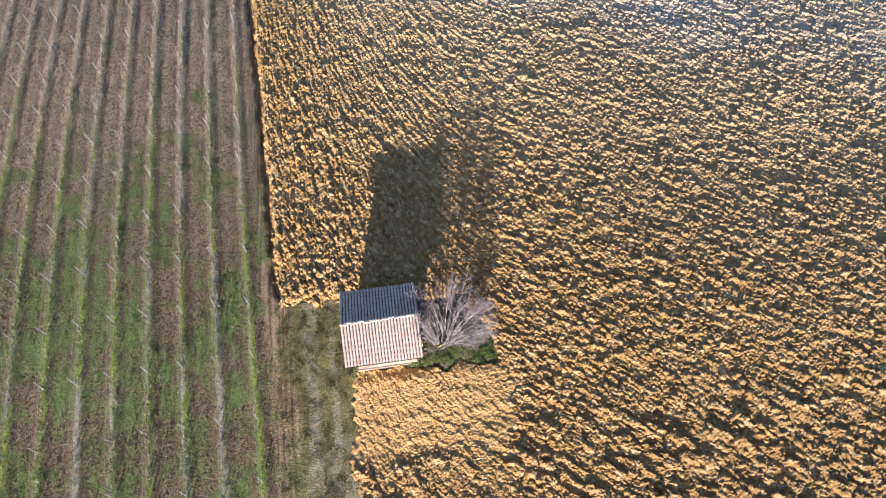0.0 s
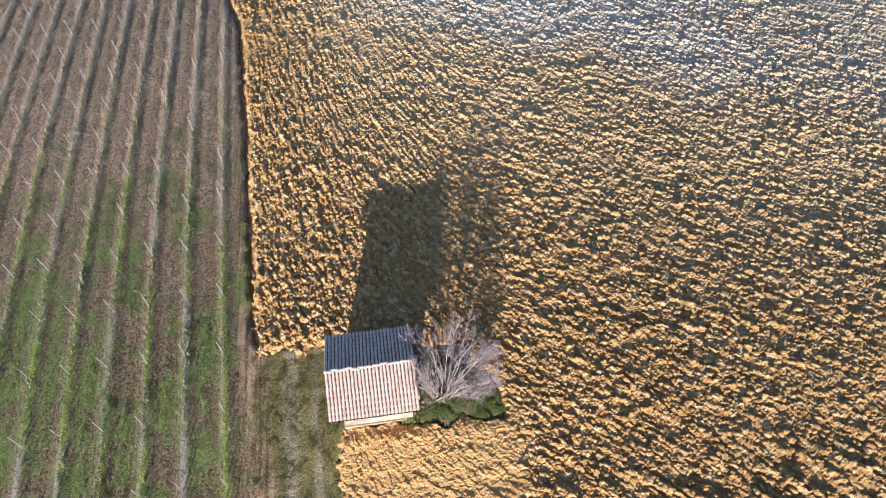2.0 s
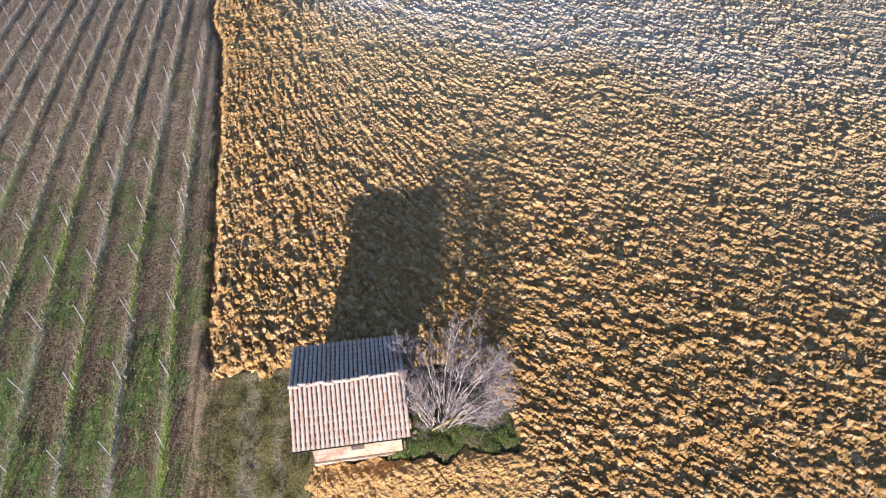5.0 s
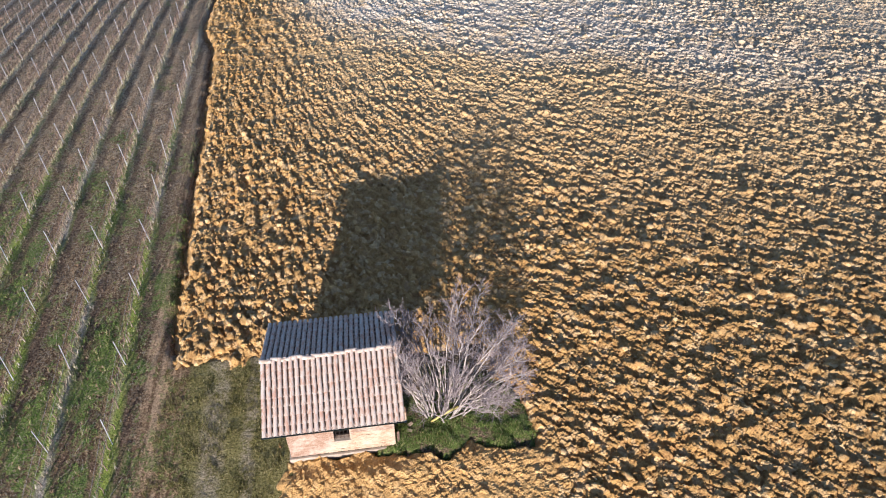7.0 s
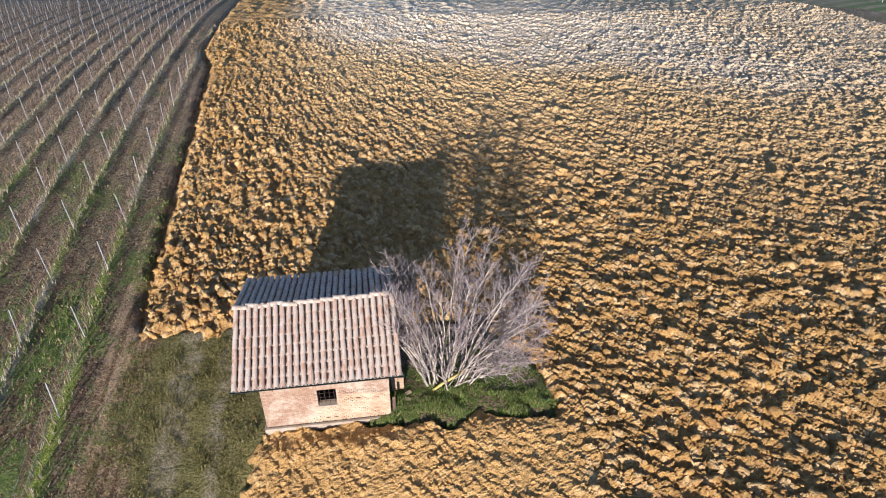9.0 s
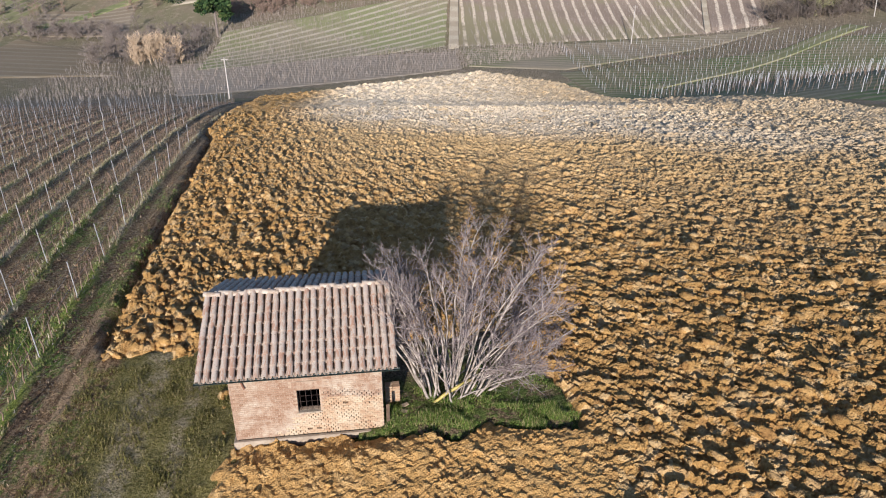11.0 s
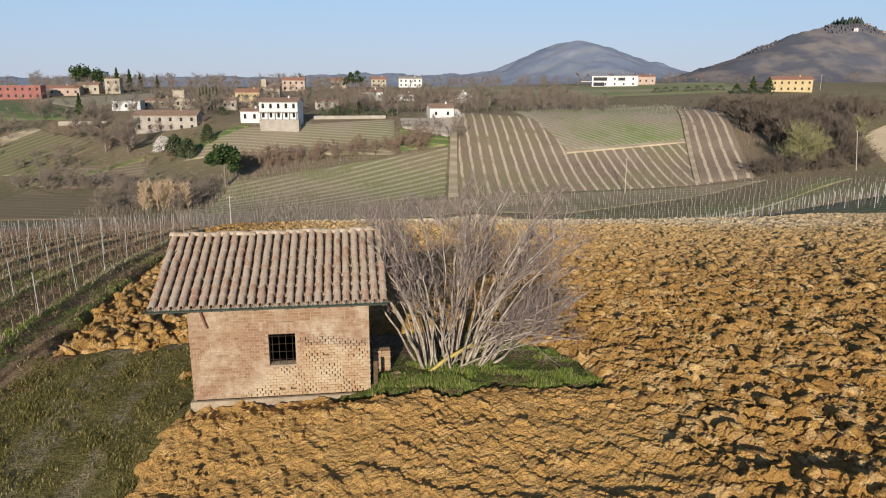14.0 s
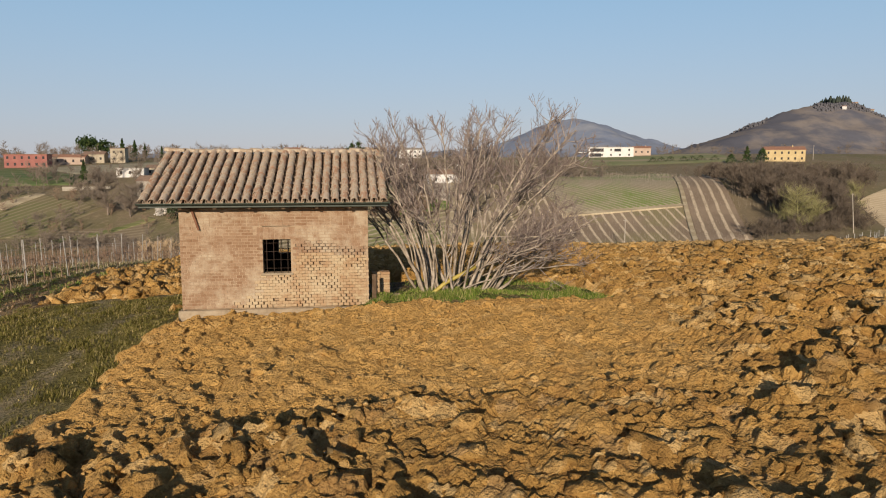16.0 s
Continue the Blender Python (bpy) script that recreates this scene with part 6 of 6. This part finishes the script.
def house(x, y, w, d, h, rh, rot, wall, roofm, cols, floors, label, arch=False, category="house", name="house"):
    z = min(gz(x - w / 2, y), gz(x + w / 2, y), gz(x, y + d))
    ob = tagged(empty(name, pose(x, y, gz(x, y), 0, 0, rot)), label, category)
    low = z - gz(x, y) - 1.0
    boxed("wall", (-w / 2, w / 2, 0, d, low, h), wall, ob, bevel=0.02)
    o = 0.35
    if rh > 0:
        bm = bmesh.new()
        t = 0.14
        pr = [(-o, h - 0.02), (d / 2, h + rh), (d + o, h - 0.02), (d + o, h + t), (d / 2, h + rh + t), (-o, h + t)]
        vs = [bm.verts.new((sx * (w / 2 + o), py, pz)) for sx in (-1, 1) for py, pz in pr]
        bm.faces.new([vs[i] for i in (0, 1, 2, 3, 4, 5)])
        bm.faces.new([vs[i] for i in (11, 10, 9, 8, 7, 6)])
        for i in range(6):
            k = (i + 1) % 6
            bm.faces.new((vs[i], vs[i + 6], vs[k + 6], vs[k]))
        bmesh.ops.recalc_face_normals(bm, faces=bm.faces)
        ro = part("roof", bm, roofm, ob)
        boxed("chimney", (w * 0.2, w * 0.2 + 0.5, d * 0.4, d * 0.4 + 0.5, h + rh * 0.6, h + rh + 0.7), wall, ro, bevel=0.01)
        gv = [(sx * (w / 2), py, pz) for sx in (-1, 1) for py, pz in ((0, h + 0.003), (d / 2, h + rh - 0.02), (d, h + 0.003))]
        child("gable", mesh_of("gable", gv, [(0, 1, 2), (5, 4, 3), (0, 3, 4, 1), (1, 4, 5, 2)], wall), ob)
    else:
        boxed("roof", (-w / 2 - o, w / 2 + o, -o, d + o, h + 0.003, h + 0.25), roofm, ob, bevel=0.02)
    fh = h / floors
    for r in range(floors):
        for c in range(cols):
            cx = -w / 2 + w * (c + 0.5) / cols
            ww, wh = min(0.45, w / cols * 0.22), min(0.62, fh * 0.24)
            cz = fh * (r + 0.52)
            wi = boxed("window", (cx - ww - 0.1, cx + ww + 0.1, -0.05, 0.03, cz - wh - 0.1, cz + wh + 0.1), wall, ob, bevel=0.01)
            boxed("pane", (cx - ww, cx + ww, -0.07, -0.052, cz - wh, cz + wh), M_GLASS, wi, bevel=0.0)
            if arch:
                bm = bmesh.new()
                made = bmesh.ops.create_cone(bm, cap_ends=True, segments=14, radius1=ww, radius2=ww, depth=0.018, matrix=Matrix.Translation((cx, -0.061, cz + wh - 0.02)) @ Matrix.Rotation(math.pi / 2, 4, "X"))
                part("pane", bm, M_GLASS, wi)
    return ob


manor = house(-20, 231.5, 13.0, 9, 9.0, 1.4, -8, M_WHITE, M_ROOF_BROWN, 5, 3, "white three-storey manor house with arched windows above a stone terrace", True, "manor")
boxed("terrace", (-5.6, 7.4, -3.2, -0.075, -2.0, 3.3), M_STONE, manor, "grey stone terrace", 0.03)
boxed("balcony_slab", (-6.6, 6.6, -1.4, -0.08, 5.65, 5.9), M_STONE, manor, "", 0.02)
for i in range(6):
    boxed("pillar", (-6.3 + i * 2.45, -6.0 + i * 2.45, -1.3, -1.0, 3.302, 5.648), M_WHITE, manor, "", 0.02)
house(-30.7, 240, 6.6, 6, 3.9, 1.0, -8, M_WHITE, M_ROOF_BROWN, 2, 1, "low white annex of the manor house", True)
house(-60.1, 243.8, 22, 8, 5.2, 1.8, -6, M_STONE, M_ROOF_BROWN, 6, 2, "long grey farmhouse with a brown tile roof", False, "farmhouse")
house(-145, 334, 18, 8, 6.0, 0, 6, M_RED, M_ROOF, 6, 2, "bright red two-storey apartment block with balconies", False)
house(-135.6, 350.5, 21, 8, 3.6, 1.3, 6, M_PINK, M_ROOF, 6, 1, "row of low pinkish houses with tile roofs")
house(-124, 360, 10, 8, 4.4, 1.4, 4, M_CREAM, M_ROOF_BROWN, 3, 1, "cream house with a brown roof")
house(-113, 362, 7, 7, 7.2, 0, 4, M_CREAM, M_ROOF_BROWN, 2, 2, "square ochre tower house", False, "tower house")
house(-83.7, 281.5, 10.7, 7, 3.6, 0, 0, M_WHITE, M_STONE, 3, 1, "low white flat-roofed house")
house(-74, 292, 13, 7, 3.0, 1.3, 0, M_CREAM, M_ROOF_BROWN, 4, 1, "low cream farm building with a brown roof")
castle = house(-64, 288.7, 12, 7, 4.2, 0, 0, M_CREAM, M_ROOF_BROWN, 4, 1, "cream villa with a crenellated tower", False, "villa")
boxed("tower", (-3.5, 1.0, 1, 5, 4.3, 7.0), M_CREAM, castle)
for i in range(5):
    boxed("merlon", (-3.5 + i * 0.98, -3.5 + i * 0.98 + 0.55, 1.0, 1.5, 7.003, 7.6), M_CREAM, castle)
house(-38.4, 293.2, 10.0, 8, 6.2, 1.5, -4, M_YELL, M_ROOF, 3, 2, "yellow two-storey house with an orange roof")
church = house(-33.3, 328.4, 10, 7, 5.4, 1.6, 0, M_CREAM, M_ROOF_BROWN, 3, 1, "cream chapel with a small bell tower", False, "chapel")
boxed("bell_tower", (-3.2, -1.0, 0.5, 2.7, 5.5, 9.5), M_CREAM, church)
house(-44.3, 282, 6.2, 6, 3.8, 1.2, 0, M_STONE, M_ROOF_BROWN, 2, 1, "small grey house with a brown roof")
house(-25.4, 377, 12, 8, 5.6, 1.6, 0, M_PINK, M_ROOF, 4, 2, "pinkish house with an orange roof")
house(-2, 400, 9, 7, 4.4, 1.5, 0, M_CREAM, M_ROOF, 3, 1, "cream house with an orange roof")
house(22, 420, 9, 7, 4.6, 1.6, 0, M_CREAM, M_ROOF, 3, 2, "cream house with an orange roof on the plateau")
house(41, 418, 14, 8, 5.0, 1.2, 0, M_WHITE, M_STONE, 5, 2, "long white house on the plateau")
house(14.7, 321.7, 10, 7, 4.0, 1.4, 10, M_WHITE, M_ROOF_BROWN, 3, 1, "white house with a brown roof among trees")
house(29.6, 321.3, 10, 7, 2.9, 0.9, 0, M_WHITE, M_ROOF_BROWN, 3, 1, "low white bungalow among trees")
house(51, 317.9, 9.5, 7, 3.2, 1.3, 0, M_CREAM, M_ROOF_BROWN, 3, 1, "cream bungalow with a covered terrace")
house(60.5, 317.7, 9, 7, 3.2, 1.3, 90, M_WHITE, M_STONE, 2, 1, "white gabled house above the vineyard")
house(37.5, 244.3, 9.0, 7, 3.8, 1.6, 4, M_WHITE, M_ROOF_BROWN, 2, 1, "white shed with a brown tile roof", False, "shed")
house(-5.2, 283, 9.6, 6, 3.2, 1.0, 0, M_STONE, M_ROOF_BROWN, 3, 1, "small grey house with a veranda")
modern = house(163.8, 403.4, 27, 10, 6.2, 0, -18, M_WHITE, M_WHITE, 5, 2, "modern white flat-roofed villa with large windows", False, "villa")
for gx0, gx1, gz0, gz1 in ((-12.6, -6.0, 0.5, 2.6), (-12.6, -4.5, 3.6, 5.6), (2.0, 6.0, 3.7, 5.4)):
    boxed("glazing", (gx0, gx1, -0.10, -0.072, gz0, gz1), M_GLASS, modern, "wide dark glazed front", 0.01)
boxed("terrace_roof", (-20, -13.8, -1, 9, 2.9, 3.2), M_WHITE, modern)
house(187.8, 412.8, 11, 8, 5.0, 1.2, -18, M_PINK, M_ROOF, 3, 1, "unfinished brick house beside the white villa")
house(236, 337, 20, 10, 6.2, 1.8, -22, M_YELL, M_ROOF, 6, 2, "large yellow farmhouse with a red tile roof", False, "farmhouse")
M_WALLSTONE = simple("pale_garden_wall", (0.30, 0.27, 0.225), (0.40, 0.365, 0.31), 0.6, 0.95, 0.1, 0.2)
gw = boxed("garden_wall", (-8, 8, 0, 0.4, -0.6, 1.1), M_WALLSTONE, None, "", 0.05)
gw.matrix_basis = pose(-92, 257, gz(-92, 257), 0, 0, 12)
tagged(gw, "long pale garden wall on the slope", "wall")
gw2 = boxed("garden_wall", (-13, 13, 0, 0.4, -0.8, 1.0), M_WALLSTONE, None, "", 0.05)
gw2.matrix_basis = pose(4, 246, gz(4, 246), 0, 0, 2)
tagged(gw2, "long pale garden wall beside the manor", "wall")


# ---- distant hills ----
def hill_height(x, y):
    def g(cx, cy, h, wx, wy):
        return h * np.exp(-((x - cx) / wx) ** 2 - ((y - cy) / wy) ** 2)
    z = g(902, 2850, 110, 219, 500) + g(803, 2950, 44, 332, 450) + g(1223, 3000, 113, 327, 450) + g(330, 3300, 44, 420, 350) + g(-300, 3500, 46, 750, 300) + g(-1500, 3600, 42, 1000, 300)
    z = z + g(1338, 1790, 107, 111, 300) + g(1190, 1750, 66, 132, 260) + g(1559, 1850, 98, 214, 300) + g(980, 1600, 64, 242, 200) + g(1107, 1720, 42, 173, 200)
    return z + (24 * (fbm(x / 60, y / 60, 81, 4) - 0.5) + 34 * (fbm(x / 330, y / 330, 87, 3) - 0.5)) * ss(8, 60, z) - 6


k = Mat("haze_tinted_hill", 1.0, 0.0)
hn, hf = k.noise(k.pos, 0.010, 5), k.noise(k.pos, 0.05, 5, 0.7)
# blue aerial haze put into the colour, stronger on the farther hills
far_haze = k.band(k.xyz(k.pos)[1], 2000.0, 2500.0)
M_HILL = k.color(k.mul(k.mix(far_haze, k.mix(k.band(hn, 0.40, 0.62), (0.112, 0.116, 0.142), (0.215, 0.192, 0.182)), k.mix(k.band(hn, 0.40, 0.62), (0.205, 0.245, 0.33), (0.255, 0.28, 0.335))), k.math("ADD", 0.8, k.math("MULTIPLY", hf, 0.4)))).m
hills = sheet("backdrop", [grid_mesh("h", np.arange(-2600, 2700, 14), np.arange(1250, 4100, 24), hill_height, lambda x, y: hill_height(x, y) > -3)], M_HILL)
tagged(hills, "distant wooded hills with haze put into their colour", "hills", kind="structure")
for i, (x, y, w) in enumerate(((1360, 1690, 22), (1405, 1650, 16), (1325, 1700, 14), (1250, 1640, 10))):
    z = float(hill_height(np.array([x]), np.array([y]))[0])
    hh = house(x, y, w, 10, 7, 2, -30, M_WHITE if i % 2 else M_CREAM, M_ROOF, 4, 2, "far pale house on the wooded hill")
    hh.matrix_basis = pose(x, y, z, 0, 0, -30)
M_PINES = simple("dark_hilltop_needles", (0.030, 0.042, 0.036), (0.060, 0.072, 0.060), 0.05, 1.0, 0.0, 0.0)
st = Sticks()
hr = random.Random(4)
for i in range(60):
    x, y = hr.uniform(1290, 1400), hr.uniform(1740, 1830)
    z = float(hill_height(np.array([x]), np.array([y]))[0])
    st.tube([Vector((x, y, z - 2)), Vector((x, y, z + 8)), Vector((x, y, z + hr.uniform(13, 20)))], [3.5, 4.5, 0.8], 6)
tagged(new("hilltop_pines", st.mesh("hilltop_pines", M_PINES)), "dark pines crowning the far hill", "woods", kind="stuff")
wst = Sticks()
# winter wood tone with bluish distance haze put into it
M_HILLWOOD = simple("haze_tinted_wood", (0.082, 0.086, 0.102), (0.128, 0.124, 0.138), 0.02, 1.0, 0.0, 0.0)
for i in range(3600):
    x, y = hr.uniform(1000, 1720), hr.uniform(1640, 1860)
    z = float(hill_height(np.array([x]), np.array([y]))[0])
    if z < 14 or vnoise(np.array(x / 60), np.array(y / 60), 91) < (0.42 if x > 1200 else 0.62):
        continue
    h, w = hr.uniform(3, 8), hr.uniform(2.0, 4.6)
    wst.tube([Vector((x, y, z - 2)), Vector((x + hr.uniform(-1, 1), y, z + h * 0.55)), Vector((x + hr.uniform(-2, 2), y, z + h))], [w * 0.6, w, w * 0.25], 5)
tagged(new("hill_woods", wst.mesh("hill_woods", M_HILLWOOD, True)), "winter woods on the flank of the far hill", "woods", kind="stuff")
